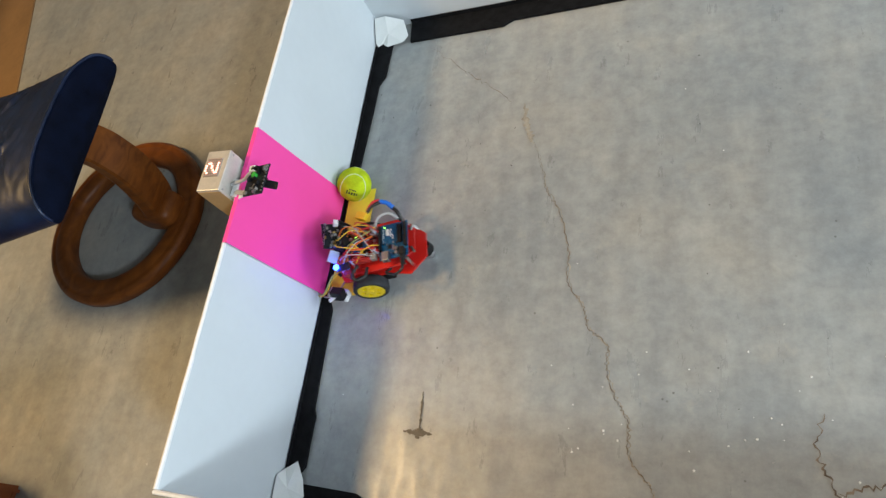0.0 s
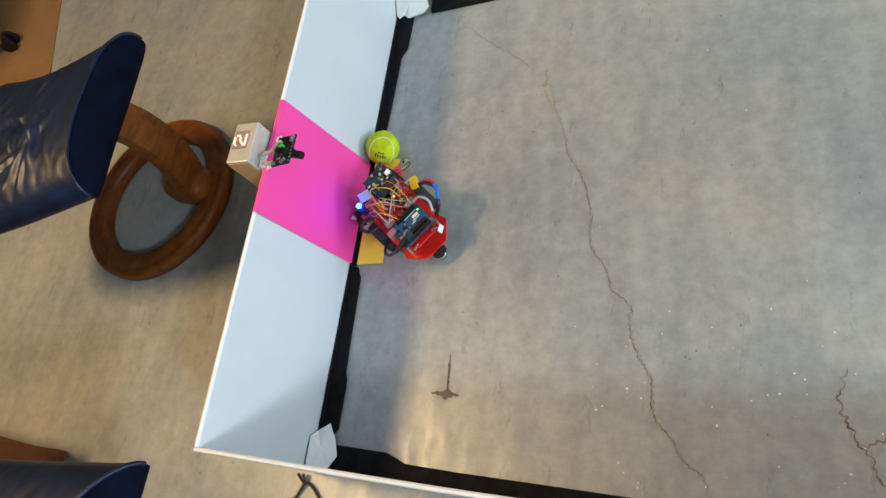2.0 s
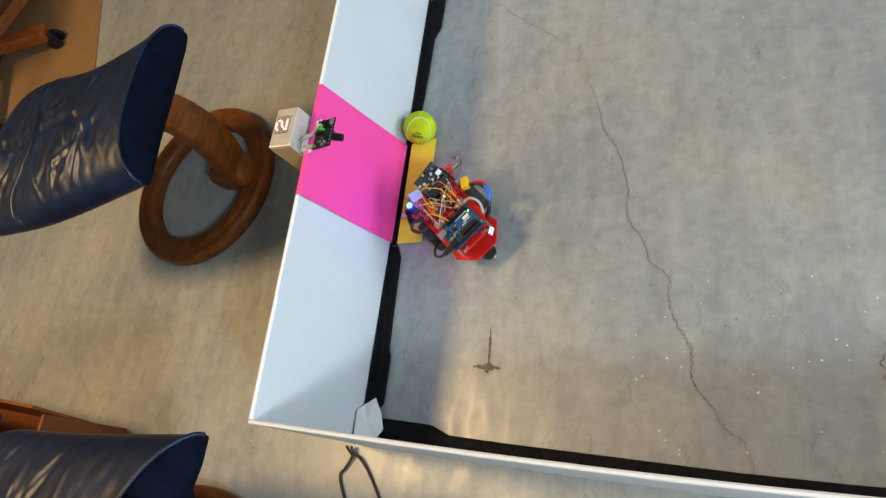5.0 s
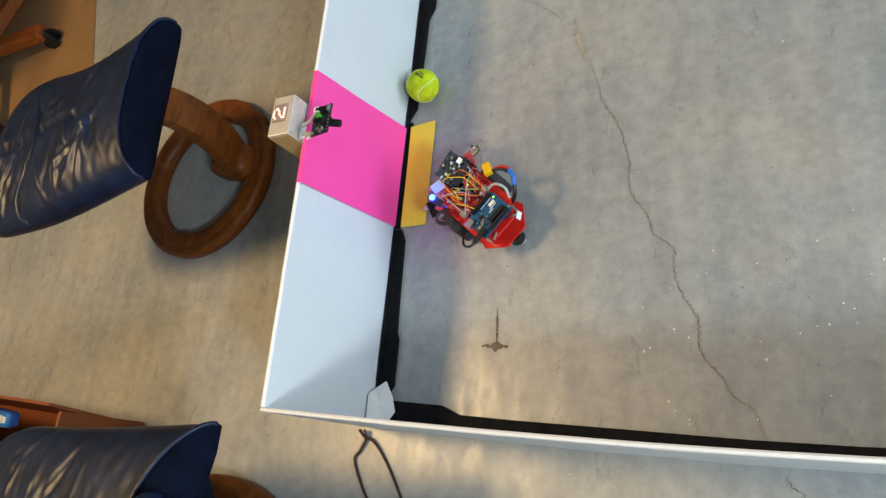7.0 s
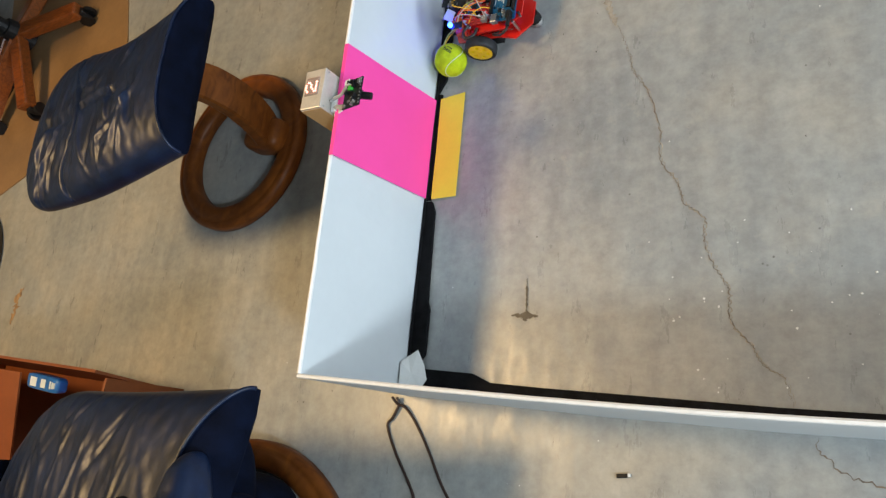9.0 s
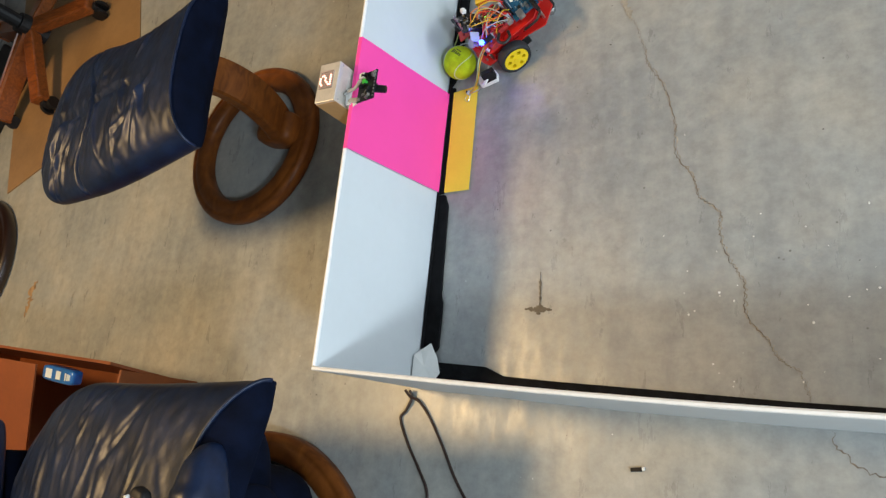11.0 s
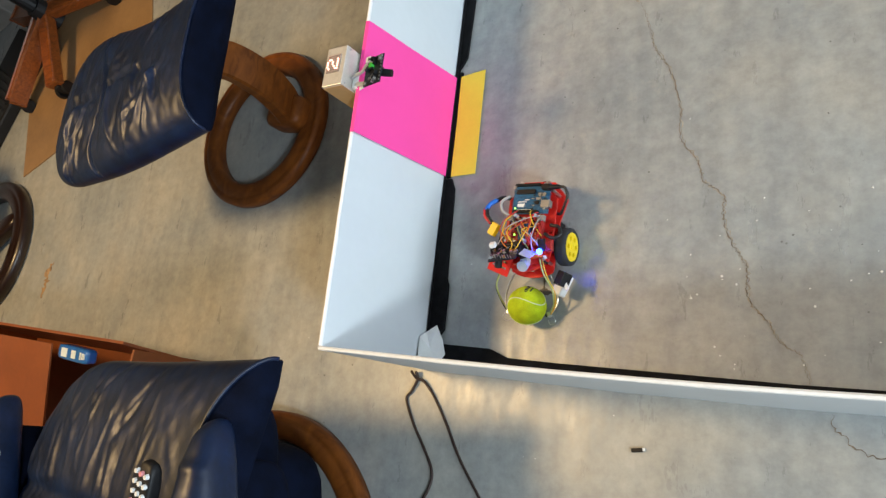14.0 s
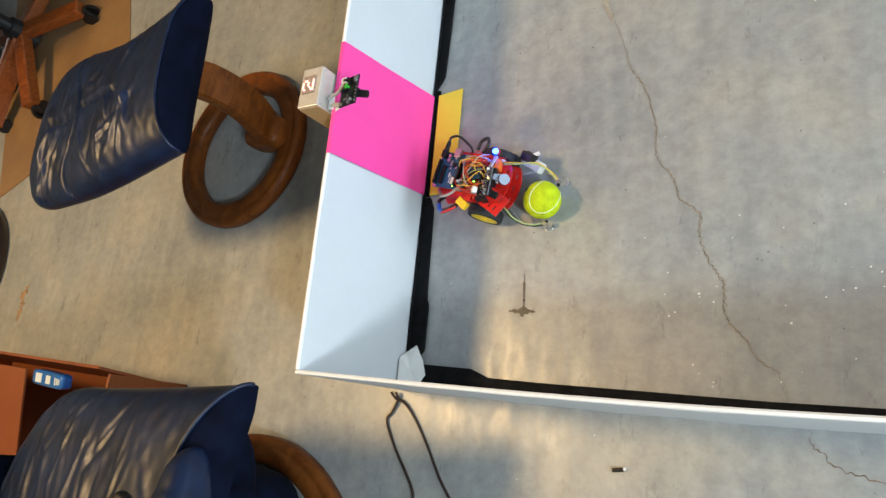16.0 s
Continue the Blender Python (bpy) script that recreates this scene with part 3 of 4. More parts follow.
def folds(seed, n, box, way, spread, length, width, height):
    """Pulled folds in leather: soft-edged ridges that start in a box and run along `way`; returns their height at a place."""
    rnd = random.Random(seed)
    lines = []
    for _ in range(n):
        a = math.atan2(way[1], way[0]) + rnd.uniform(-spread, spread)
        lines.append((rnd.uniform(box[0], box[2]), rnd.uniform(box[1], box[3]), math.cos(a), math.sin(a), length * rnd.uniform(0.5, 1.3), width * rnd.uniform(0.6, 1.5), height * rnd.uniform(-0.6, 1.2), rnd.uniform(-2.5, 2.5)))

    def at(x, y):
        z = 0.0
        for px, py, cx, cy, ln, w, h, curl in lines:
            t = (x - px) * cx + (y - py) * cy
            if -0.2 * ln < t < ln * 1.1:
                d = -(x - px) * cy + (y - py) * cx - curl * t * t
                if abs(d) < 3 * w:
                    z += h * math.exp(-(d / w) ** 2) * max(0, math.sin(math.pi * min(1, max(0, (t / ln + 0.2) / 1.3)))) ** 0.7
        return z
    return at


def ease(x):
    x = max(0.0, min(1.0, x))
    return x * x * (3 - 2 * x)


def bolster(sections, relief, n_u=170, n_a=180, round_end=0.30):
    """A long cushion lofted along x from a flat end to a rounded one. sections(u) gives x, near y, far y, bottom, top and how far the
    far and the near edge are drawn out along x; relief(x, y) lies on the upper side."""
    bm = bmesh.new()
    rings = []
    for i in range(n_u + 1):
        u = i / n_u
        x, y0, y1, z0, z1, horn, near = sections(u)
        s = 1.0 if u < 1 - round_end else max(0.02, (1 - (max(0.0, u - 1 + round_end) / round_end) ** 2.6)) ** (1 / 2.6)
        yc, hw, zc = (y0 + y1) / 2, (y1 - y0) / 2 * s, z0 + (z1 - z0) * 0.34
        ring = []
        for k in range(n_a):
            a = 2 * math.pi * k / n_a
            ca, sa = math.cos(a), math.sin(a)
            e = 0.80 if sa > 0 else 0.55
            cy = math.copysign(abs(ca) ** 0.72, ca)
            cz = math.copysign(abs(sa) ** e, sa)
            y = yc + hw * cy
            z = zc + (cz * (z1 - zc) if sa > 0 else cz * (zc - z0)) * (0.35 + 0.65 * s)
            xx = x + horn * max(0, ca) ** 4 + near * max(0, -ca) ** 2
            if sa > 0:
                z += relief(xx, y) * min(1, sa * 2.2) * s
            ring.append(bm.verts.new((xx, y, z)))
        rings.append(ring)
    for a, b in zip(rings, rings[1:]):
        for k in range(n_a):
            bm.faces.new((a[k], a[(k + 1) % n_a], b[(k + 1) % n_a], b[k]))
    bm.faces.new(rings[-1])
    return bm, [v.co.copy() for v in rings[0]]


def end_panel(loop, inset, shrink):
    """The plain side that closes a cushion's flat end, swelling a little past its welt."""
    bm = bmesh.new()
    c = sum(loop, Vector()) / len(loop)
    outer = [bm.verts.new(p) for p in loop]
    inner = [bm.verts.new(c + (p - c) * shrink + Vector((inset, 0, 0))) for p in loop]
    n = len(loop)
    for k in range(n):
        bm.faces.new((outer[k], outer[(k + 1) % n], inner[(k + 1) % n], inner[k]))
    mid = bm.verts.new(c + Vector((inset * 1.6, 0, 0)))
    for k in range(n):
        bm.faces.new((inner[k], inner[(k + 1) % n], mid))
    return bm


def strap(pts, width, thick, bm=None):
    """A bent wooden strip, its width along y, with eased edges."""
    bm = bm or bmesh.new()
    line = spline(pts, 8)
    prof = [(0.5, 0.30), (0.46, 0.5), (-0.46, 0.5), (-0.5, 0.30), (-0.5, -0.30), (-0.46, -0.5), (0.46, -0.5), (0.5, -0.30)]
    rings = []
    for i, p in enumerate(line):
        way = (line[min(i + 1, len(line) - 1)] - line[max(i - 1, 0)]).normalized()
        side = (Vector((0, 1, 0)) - way * way.y).normalized()
        up = way.cross(side)
        rings.append([bm.verts.new(p + side * a * width + up * b * thick) for a, b in prof])
    for a, b in zip(rings, rings[1:]):
        for k in range(8):
            bm.faces.new((a[k], a[(k + 1) % 8], b[(k + 1) % 8], b[k]))
    bm.faces.new(rings[0][::-1])
    bm.faces.new(rings[-1])
    return bm


ot = thing("ottoman", "navy leather ottoman on a round wooden swivel base", "ottoman", pose(-0.565, 0.570, 0))
RING = [(0.152, 0.004), (0.156, 0.0), (0.200, 0.0), (0.208, 0.004), (0.209, 0.024), (0.204, 0.032), (0.195, 0.035), (0.191, 0.033), (0.187, 0.036), (0.166, 0.037), (0.156, 0.033), (0.152, 0.022)]
part("base_ring", lathe([(r - 0.003, z) for r, z in RING], 72), WOOD, ot, "reddish brown wooden ring", smooth=True, m=pose(0.008, 0.008, 0))
part("base_foot", slab((0.056, 0.040, 0.036), 4, 12), WOOD, ot, "rounded wooden foot block", smooth=True, m=pose(0.128, 0.016, 0.040, 0, 0, -8))
part("base_post", strap([(0.128, 0.018, 0.040), (0.150, 0.024, 0.090), (0.156, 0.034, 0.140), (0.146, 0.046, 0.190), (0.116, 0.056, 0.240), (0.060, 0.050, 0.290), (0.0, 0.04, 0.318)], 0.082, 0.036), WOOD, ot, "bent reddish brown wooden strip")
part("post_collar", cyl((0.0, 0.0, 0.285), (0.0, 0.0, 0.338), 0.05, 0.07, 20), BLACK_PLASTIC, ot)

pulls = folds(4, 34, (-0.20, -0.13, 0.20, -0.05), (-0.22, -1.0), 0.40, 0.13, 0.0065, 0.0060)
pulls_b = folds(9, 26, (-0.22, -0.06, 0.22, 0.06), (-0.10, -1.0), 0.45, 0.10, 0.0065, 0.0045)
dimples = folds(17, 40, (-0.22, -0.20, 0.22, 0.06), (-0.4, -1.0), 0.9, 0.04, 0.006, 0.0030)


def ottoman_relief(x, y):
    z = pulls(x, y) + pulls_b(x, y) + dimples(x, y) + 0.0012 * noise.noise(Vector((x * 60, y * 40, 3)))
    z += groove(x + 0.045 + 0.16 * y + 0.02 * math.sin(y * 22), 0.0045, 0.011)
    z += groove(y + 0.068 - 0.10 * x - 0.006 * math.sin(x * 30), 0.0045, 0.009) * ease((0.20 - x) * 12)
    return z


def ottoman_section(u):
    x = 0.252 - 0.505 * u
    flare = (1 - u) ** 3
    y0 = -0.240 - 0.014 * ease(u * 2) + 0.050 * flare
    y1 = 0.072 + 0.062 * flare - 0.016 * math.sin(min(1, u * 1.6) * math.pi) + 0.030 * u
    top = 0.424 - 0.045 * u * u
    return x, y0, y1, 0.334, top, 0.016 * max(0, 1 - u * 3) ** 2, 0.026 * max(0, 1 - u * 2) ** 2


bm, loop = bolster(ottoman_section, ottoman_relief)
part("cushion", bm, LEATHER, ot, "creased navy leather cushion", smooth=True)
# end panel coloured near black for the shade on it
part("cushion_side", end_panel(loop, 0.006, 0.90), NAVY_SHADED, ot, "navy end panel, its shade in the colour", smooth=True)
part("welt", tube(loop[:len(loop) // 2 + 1], 0.0032, 6, 1), LEATHER, ot, "piped navy leather welt", smooth=True)

rc = thing("recliner", "navy leather recliner seat with padded arms on a wooden ring", "armchair", pose(-0.26, -0.36, 0))
part("base_ring", lathe([(r + 0.085, z) for r, z in RING], 64), WOOD, rc, "reddish brown wooden ring", smooth=True, m=pose(-0.075, -0.03, 0))
part("base_post", tube([(0.0, -0.05, 0.03), (0.01, -0.05, 0.12), (-0.01, -0.04, 0.22), (-0.02, -0.03, 0.31)], 0.05, 14, 6, flat=0.7), WOOD, rc, smooth=True)
# added dark block: makes the space under the seat as dark as its shade
part("under_seat_shade", slab((0.200, 0.22, 0.115), 5, 10), NAVY_SHADED, rc, "dark block added for the shade under the seat", smooth=True, m=pose(-0.065, -0.01, 0.165))
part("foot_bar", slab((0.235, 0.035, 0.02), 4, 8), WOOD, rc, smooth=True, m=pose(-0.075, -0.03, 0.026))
# seat sides take the shade-darkened navy too
part("seat_frame", slab((0.225, 0.265, 0.085), 5, 16), NAVY_SHADED, rc, "navy seat side, its shade in the colour", smooth=True, m=pose(-0.032, 0.032, 0.320))

seat_pulls = folds(12, 80, (-0.27, 0.14, 0.16, 0.31), (0.08, -1.0), 0.34, 0.13, 0.0052, 0.0021)
seat_pulls_b = folds(31, 7, (-0.08, 0.24, 0.10, 0.33), (-0.55, -1.0), 0.15, 0.14, 0.0035, -0.0035)


def seat_relief(x, y):
    return seat_pulls(x, y) + seat_pulls_b(x, y) + 0.0012 * noise.noise(Vector((x * 50, y * 40, 8))) + groove(y - 0.095 + 0.05 * x, 0.012, 0.012)


def seat_section(u):
    x = 0.214 - 0.478 * u
    flare = (1 - u) ** 3
    return x, -0.33, 0.324 + 0.008 * flare - 0.008 * math.sin(u * math.pi), 0.355, 0.462 - 0.026 * u * u, 0.070 * max(0, 1 - u * 2.2) ** 2, 0.0


bm, loop = bolster(seat_section, seat_relief, round_end=0.42)
part("seat_cushion", bm, LEATHER, rc, "creased navy leather seat cushion", smooth=True)
part("cushion_side", end_panel(loop, 0.007, 0.90), NAVY_SHADED, rc, "navy end panel, its shade in the colour", smooth=True)
part("welt", tube(loop[:len(loop) // 2 + 1], 0.0034, 6, 1), LEATHER, rc, "piped navy leather welt", smooth=True)


def arm_top(q, out):
    p = out.copy()
    p.z += (creases(p, 11.0, "x", 0.006)) * max(0, q.z) - 0.02 * max(0, q.y) ** 4
    return p


for ax, turn in ((0.236, 13), (-0.308, 17)):
    part("armrest", slab((0.033, 0.20, 0.042), 2.6, 40, arm_top), LEATHER, rc, "padded navy leather arm", smooth=True, m=pose(ax + 0.056, 0.050, 0.462, 0, 0, turn))
    part("arm_side", slab((0.024, 0.150, 0.09), 5, 12), NAVY_SHADED, rc, smooth=True, m=pose(ax + 0.016, 0.045, 0.375, 0, 0, turn))
part("arm_cord", tube([(-0.340, 0.128, 0.475), (-0.308, 0.134, 0.504), (-0.278, 0.140, 0.509), (-0.248, 0.146, 0.504), (-0.226, 0.150, 0.478)], 0.004, 6, 6), WHITE_PLASTIC, rc, "white cord over the arm")

rm = thing("remote_control", "black remote control with pale buttons on the seat", "remote", pose(-0.058, -0.240, 0.500, 10, 0, -16))
part("remote_body", slab((0.018, 0.070, 0.011), 4, 12), BLACK_PLASTIC, rm, smooth=True)
for r in range(9):
    for c in range(3):
        part("button", cyl(((c - 1) * 0.0105, 0.056 - r * 0.0128, 0.009), ((c - 1) * 0.0105, 0.056 - r * 0.0128, 0.0138), 0.0036, 0.0031, 8), PINK_KEY if (r * 3 + c) in (1, 9, 16) else WHITE_PLASTIC, rm)


# ---- things beyond the chairs ----
bag = thing("cardboard_bin", "open orange brown cardboard bin on the floor", "box", pose(-1.03, -0.26, 0, 0, 0, -4))
part("side_panel", bx((0, 0.285, 0.115), (0.80, 0.006, 0.23), (-5, 0, 0)), CARDBOARD, bag)
part("side_panel", bx((0, -0.285, 0.115), (0.80, 0.006, 0.23)), CARDBOARD, bag)
part("end_panel", bx((0.40, 0, 0.105), (0.006, 0.57, 0.21), (0, 6, 0)), CARDBOARD, bag)
part("end_panel", bx((-0.40, 0, 0.115), (0.006, 0.57, 0.23)), CARDBOARD, bag)
part("bottom_panel", bx((0, 0, 0.006), (0.79, 0.56, 0.008)), CARDBOARD, bag)
part("flap", bx((-0.16, 0.165, 0.225), (0.56, 0.21, 0.004), (10, 3, 0)), CARDBOARD, bag, "folded flap")
pk = thing("plastic_pack", "blue plastic pack with white print in the bin", "packaging", pose(-0.806, -0.020, 0.212, 8, 0, -6))
part("pack_body", slab((0.065, 0.017, 0.014), 6, 8), PACK_BLUE, pk, smooth=True)
for i, (xx, w) in enumerate(((-0.035, 0.03), (0.012, 0.022), (0.046, 0.006), (0.056, 0.006), (0.064, 0.005))):
    part("print_bar", bx((xx * 0.85, 0.0, 0.0138), (w * 0.85, 0.020 - 0.002 * i, 0.002)), PACK_WHITE, pk)

tagged(part("chair_mat", plate([(-1.785, 0.600), (-1.130, 0.845), (-1.520, 2.05), (-2.20, 1.80)], 0.0, 0.004), MAT_BROWN), "brown floor mat below the wooden swivel chair", "mat")

dr = thing("easy_chair", "easy chair on a round dark brown wooden foot, its leather seat unseen", "chair", pose(-1.86, 0.335, 0))
# seat is out of view, added above the foot to darken the floor
part("seat", slab((0.25, 0.26, 0.06), 4, 12), LEATHER, dr, "unseen dark leather seat, added to shade the floor", smooth=True, m=pose(-0.12, 0.0, 0.36))
part("base_ring", lathe([(r * 1.17, z * 1.1) for r, z in RING], 48), WOOD_DARK, dr, smooth=True)
part("base_foot", slab((0.20, 0.034, 0.022), 4, 8), WOOD_DARK, dr, smooth=True, m=pose(0, 0, 0.03, 0, 0, 30))
part("base_post", tube([(0, 0, 0.03), (-0.02, 0.02, 0.12), (-0.06, 0.02, 0.25)], 0.034, 12, 6), WOOD_DARK, dr, smooth=True)

sc = thing("swivel_chair", "wooden swivel chair with castors, its added seat out of view", "chair", pose(-1.71, 1.17, 0))
# this seat is unseen as well; it is here for its shadow
part("seat", slab((0.23, 0.23, 0.035), 4, 12), LEATHER, sc, "unseen dark leather seat, added to shade the floor", smooth=True, m=pose(-0.17, 0.10, 0.45))
part("column", cyl((0, 0, 0.14), (-0.10, 0.06, 0.42), 0.025, seg=14), BLACK_PLASTIC, sc)
part("hub", cyl((0, 0, 0.06), (0, 0, 0.15), 0.045, 0.035, 20), BLACK_PLASTIC, sc, smooth=False)
for tx, ty in ((-0.15, -0.29), (0.105, -0.28), (0.27, 0.045), (0.06, 0.34), (-0.32, 0.10)):
    d = Vector((tx, ty, 0))
    span = math.hypot(tx, ty)
    part("spoke", bx((tx * 0.53, ty * 0.53, 0.082), (span * 0.98, 0.050, 0.042), (0, math.degrees(math.atan2(0.045, span)), math.degrees(math.atan2(ty, tx))), bevel=0.007), WOOD_ORANGE, sc)
    castor = part("castor", bx((d.x, d.y, 0.040), (0.022, 0.03, 0.036), (0, 0, 40), bevel=0.004), BLACK_PLASTIC, sc)
    side = Vector((-d.y, d.x, 0)).normalized()
    for s in (-1, 1):
        c = d + side * 0.017 * s + Vector((0, 0, 0.024))
        part("castor_wheel", cyl(c - side * 0.006, c + side * 0.006, 0.024, seg=18), BLACK_PLASTIC, castor)

kb = thing("ribbed_pedal", "black ribbed plastic foot pedal lying on the floor", "pedal", pose(-2.07, 0.95, 0, 0, 0, 62))
part("pedal_body", bx((0, 0, 0.022), (0.52, 0.26, 0.044), bevel=0.008), BLACK_PLASTIC, kb)
for i in range(11):
    part("rib", bx((-0.20 + i * 0.028, 0, 0.046), (0.010, 0.21, 0.007), bevel=0.002), BLACK_PLASTIC, kb)
part("pedal_cord", tube([(-0.26, 0.02, 0.02), (-0.32, 0.05, 0.01), (-0.36, -0.02, 0.006), (-0.42, -0.04, 0.006)], 0.005, 8, 6), WIRE_BLACK, kb, smooth=True)

gb = thing("storage_box", "dull grey storage box beside the wooden chair", "box", pose(-2.42, 1.42, 0, 0, 0, 20))
part("box_body", bx((0, 0, 0.10), (0.34, 0.26, 0.20), bevel=0.008), GREY_PLASTIC, gb)
part("box_lid", bx((0, 0, 0.207), (0.36, 0.28, 0.016), bevel=0.005), GREY_PLASTIC, gb)
dk = thing("desk_stand", "orange brown wooden panel leg with an added, unseen desk top", "desk", pose(-2.28, 1.86, 0, 0, 0, 20))
part("panel", bx((0, 0, 0.38), (0.04, 0.55, 0.68), bevel=0.004), WOOD_ORANGE, dk)
# top lies out of view, added to keep lamp light off the far corner
part("unseen_desk_top", bx((-0.12, -0.35, 0.735), (1.3, 1.7, 0.03), bevel=0.005), WOOD_ORANGE, dk)
part("foot", bx((0, 0, 0.02), (0.08, 0.6, 0.04), bevel=0.006), WOOD_ORANGE, dk)


# ---- the robot ----
def deck(front, rear, half, nose):
    pts = [(rear, -half * 0.45), (rear + 0.032, -half), (front - 0.035, -half)]
    for a in range(-60, 61, 15):
        pts.append((front - nose + nose * math.cos(radians(a)) , half * 0.96 * math.sin(radians(a)) / math.sin(radians(62))))
    pts += [(front - 0.035, half), (rear + 0.032, half), (rear, half * 0.45)]
    return pts


bot = thing("wheeled_robot", "small red two-wheeled robot carrying circuit boards and wires", "robot")
low_outline = deck(0.075, -0.096, 0.050, 0.035)
low_outline = low_outline[:2] + [(-0.024, -0.050), (-0.023, -0.040)] + low_outline[2:-3] + [(0.049, 0.040), (-0.023, 0.040), (-0.024, 0.050)] + low_outline[-2:]
low_holes = [slot(-0.05 + i * 0.022, y, 0.012, 0.004) for i in range(5) for y in (-0.028, 0.028)] + [slot(0.062, y, 0.004, 0.009) for y in (-0.022, 0.0, 0.022)]
part("lower_deck", plate([(x, y if not -0.03 < x < 0.06 else max(-0.040, min(0.040, y))) for x, y in low_outline], 0.040, 0.043, low_holes), RED_ACRYLIC, bot, "red acrylic lower deck")
top_holes = [slot(0.004 + i * 0.0085, y, 0.0042, 0.0075) for i in range(6) for y in (-0.0385, 0.0385)] + [slot(0.060, y, 0.004, 0.010) for y in (-0.018, 0.0, 0.018)] + [slot(-0.072, y, 0.004, 0.018) for y in (-0.018, 0.018)]
part("upper_deck", plate(deck(0.071, -0.086, 0.045, 0.035), 0.070, 0.073, top_holes), RED_ACRYLIC, bot, "red acrylic upper deck with slots")
for x in (-0.070, 0.050):
    for y in (-0.034, 0.034):
        post = part("standoff", cyl((x, y, 0.043), (x, y, 0.070), 0.003, seg=6), STEEL, bot)
        part("screw", cyl((x, y, 0.073), (x, y, 0.0752), 0.0032, 0.0026, 10), STEEL, post)
for y in (-0.022, 0.022):
    part("rear_bracket", bx((-0.083, y, 0.0745), (0.004, 0.013, 0.003), (0, 0, 30 if y > 0 else -30), bevel=0.0005), STEEL, bot)
part("paper_label", bx((-0.083, -0.030, 0.060), (0.001, 0.014, 0.011), (0, 20, 35)), WHITE_PLASTIC, bot, "small white label")
for y in (-1, 1):
    part("gear_motor", bx((0.005, y * 0.031, 0.028), (0.064, 0.016, 0.022), bevel=0.002), BLACK_PLASTIC, bot, "dark gear motor")
part("battery_pack", bx((-0.018, -0.006, 0.055), (0.085, 0.036, 0.020), bevel=0.003), BLUE_CELL, bot, "blue wrapped battery")
castor = part("ball_castor", cyl((-0.088, 0, 0.022), (-0.088, 0, 0.040), 0.014, 0.012, 16), BLACK_PLASTIC, bot)
ballm = bmesh.new()
bmesh.ops.create_uvsphere(ballm, u_segments=18, v_segments=12, radius=0.0115, matrix=Matrix.Translation((-0.088, 0, 0.0116)))
part("castor_ball", ballm, STEEL, castor, "shiny steel ball", smooth=True)


def wheel(y):
    side = 1 if y > 0 else -1
    w = new("wheel")
    w.parent = bot
    w.matrix_basis = pose(0.017, y, 0.0325)
    turn = pose(0, 0, 0, 90)
    tyre = lathe([(0.0245, -0.0095), (0.029, -0.0105), (0.0318, -0.0085), (0.0325, -0.0035), (0.0325, 0.0035), (0.0318, 0.0085), (0.029, 0.0105), (0.0245, 0.0095)], 40)
    for v in tyre.verts:
        v.co = turn @ v.co
    part("tyre", tyre, RUBBER, w, "black rubber tyre", smooth=True)
    holes = []
    for k in range(6):
        a = k * math.pi / 3
        holes.append([(0.0150 * math.cos(a) + r * math.cos(b), 0.0150 * math.sin(a) + r * math.sin(b)) for b, r in ((a + j * math.pi / 4, 0.0046) for j in range(8))])
    rim = plate([(0.0246 * math.cos(j * math.pi / 18), 0.0246 * math.sin(j * math.pi / 18)) for j in range(36)], -0.0035, 0.0035, holes)
    for v in rim.verts:
        v.co = pose(0, side * 0.0065, 0) @ (turn @ v.co)
    part("rim", rim, WHEEL_YELLOW, w, "yellow plastic rim")
    part("hub_cap", cyl((0, 0, 0), (0, side * 0.0115, 0), 0.0065, 0.0052, 14), WHEEL_YELLOW, w)
    return w


wheel_l, wheel_r = wheel(0.0530), wheel(-0.0530)

# main controller board across the rear of the upper deck
ctl = part("controller_board", bx((-0.052, 0.002, 0.084), (0.053, 0.068, 0.0018), bevel=0.0003), BLUE_PCB, bot, "teal blue controller board")
for x in (-0.0755, -0.0285):
    part("pin_header", bx((x, -0.004, 0.0893), (0.0030, 0.046, 0.0085)), BLACK_PLASTIC, ctl, "black pin header")
part("usb_socket", bx((-0.040, 0.034, 0.0905), (0.0125, 0.016, 0.0110), bevel=0.0005), STEEL, ctl, "steel socket")
part("power_jack", bx((-0.070, 0.030, 0.0905), (0.009, 0.014, 0.0110), bevel=0.0006), BLACK_PLASTIC, ctl)
part("long_chip", bx((-0.064, -0.008, 0.0872), (0.0075, 0.035, 0.0040), bevel=0.0004), BLACK_PLASTIC, ctl)
part("square_chip", bx((-0.045, 0.014, 0.0858), (0.006, 0.006, 0.0016), (0, 0, 0)), BLACK_PLASTIC, ctl)
part("crystal", bx((-0.052, 0.016, 0.0862), (0.004, 0.010, 0.0026), bevel=0.001), STEEL, ctl)
part("reset_button", bx((-0.073, -0.031, 0.0862), (0.005, 0.005, 0.003)), STEEL, ctl)
for y in (0.020, 0.028):
    part("capacitor", cyl((-0.058, y, 0.085), (-0.058, y, 0.0905), 0.0032, seg=12), STEEL, ctl)
part("power_light", bx((-0.036, -0.026, 0.0855), (0.002, 0.003, 0.0012)), GREEN_GLOW, ctl, "green power light")
for x, y, w, h in ((-0.041, -0.016, 0.006, 0.013), (-0.047, -0.014, 0.0014, 0.016), (-0.0505, -0.006, 0.0016, 0.010), (-0.033, -0.008, 0.001, 0.03)):
    part("print_mark", bx((x, y, 0.0851), (w, h, 0.0004)), WHITE_PLASTIC, ctl)
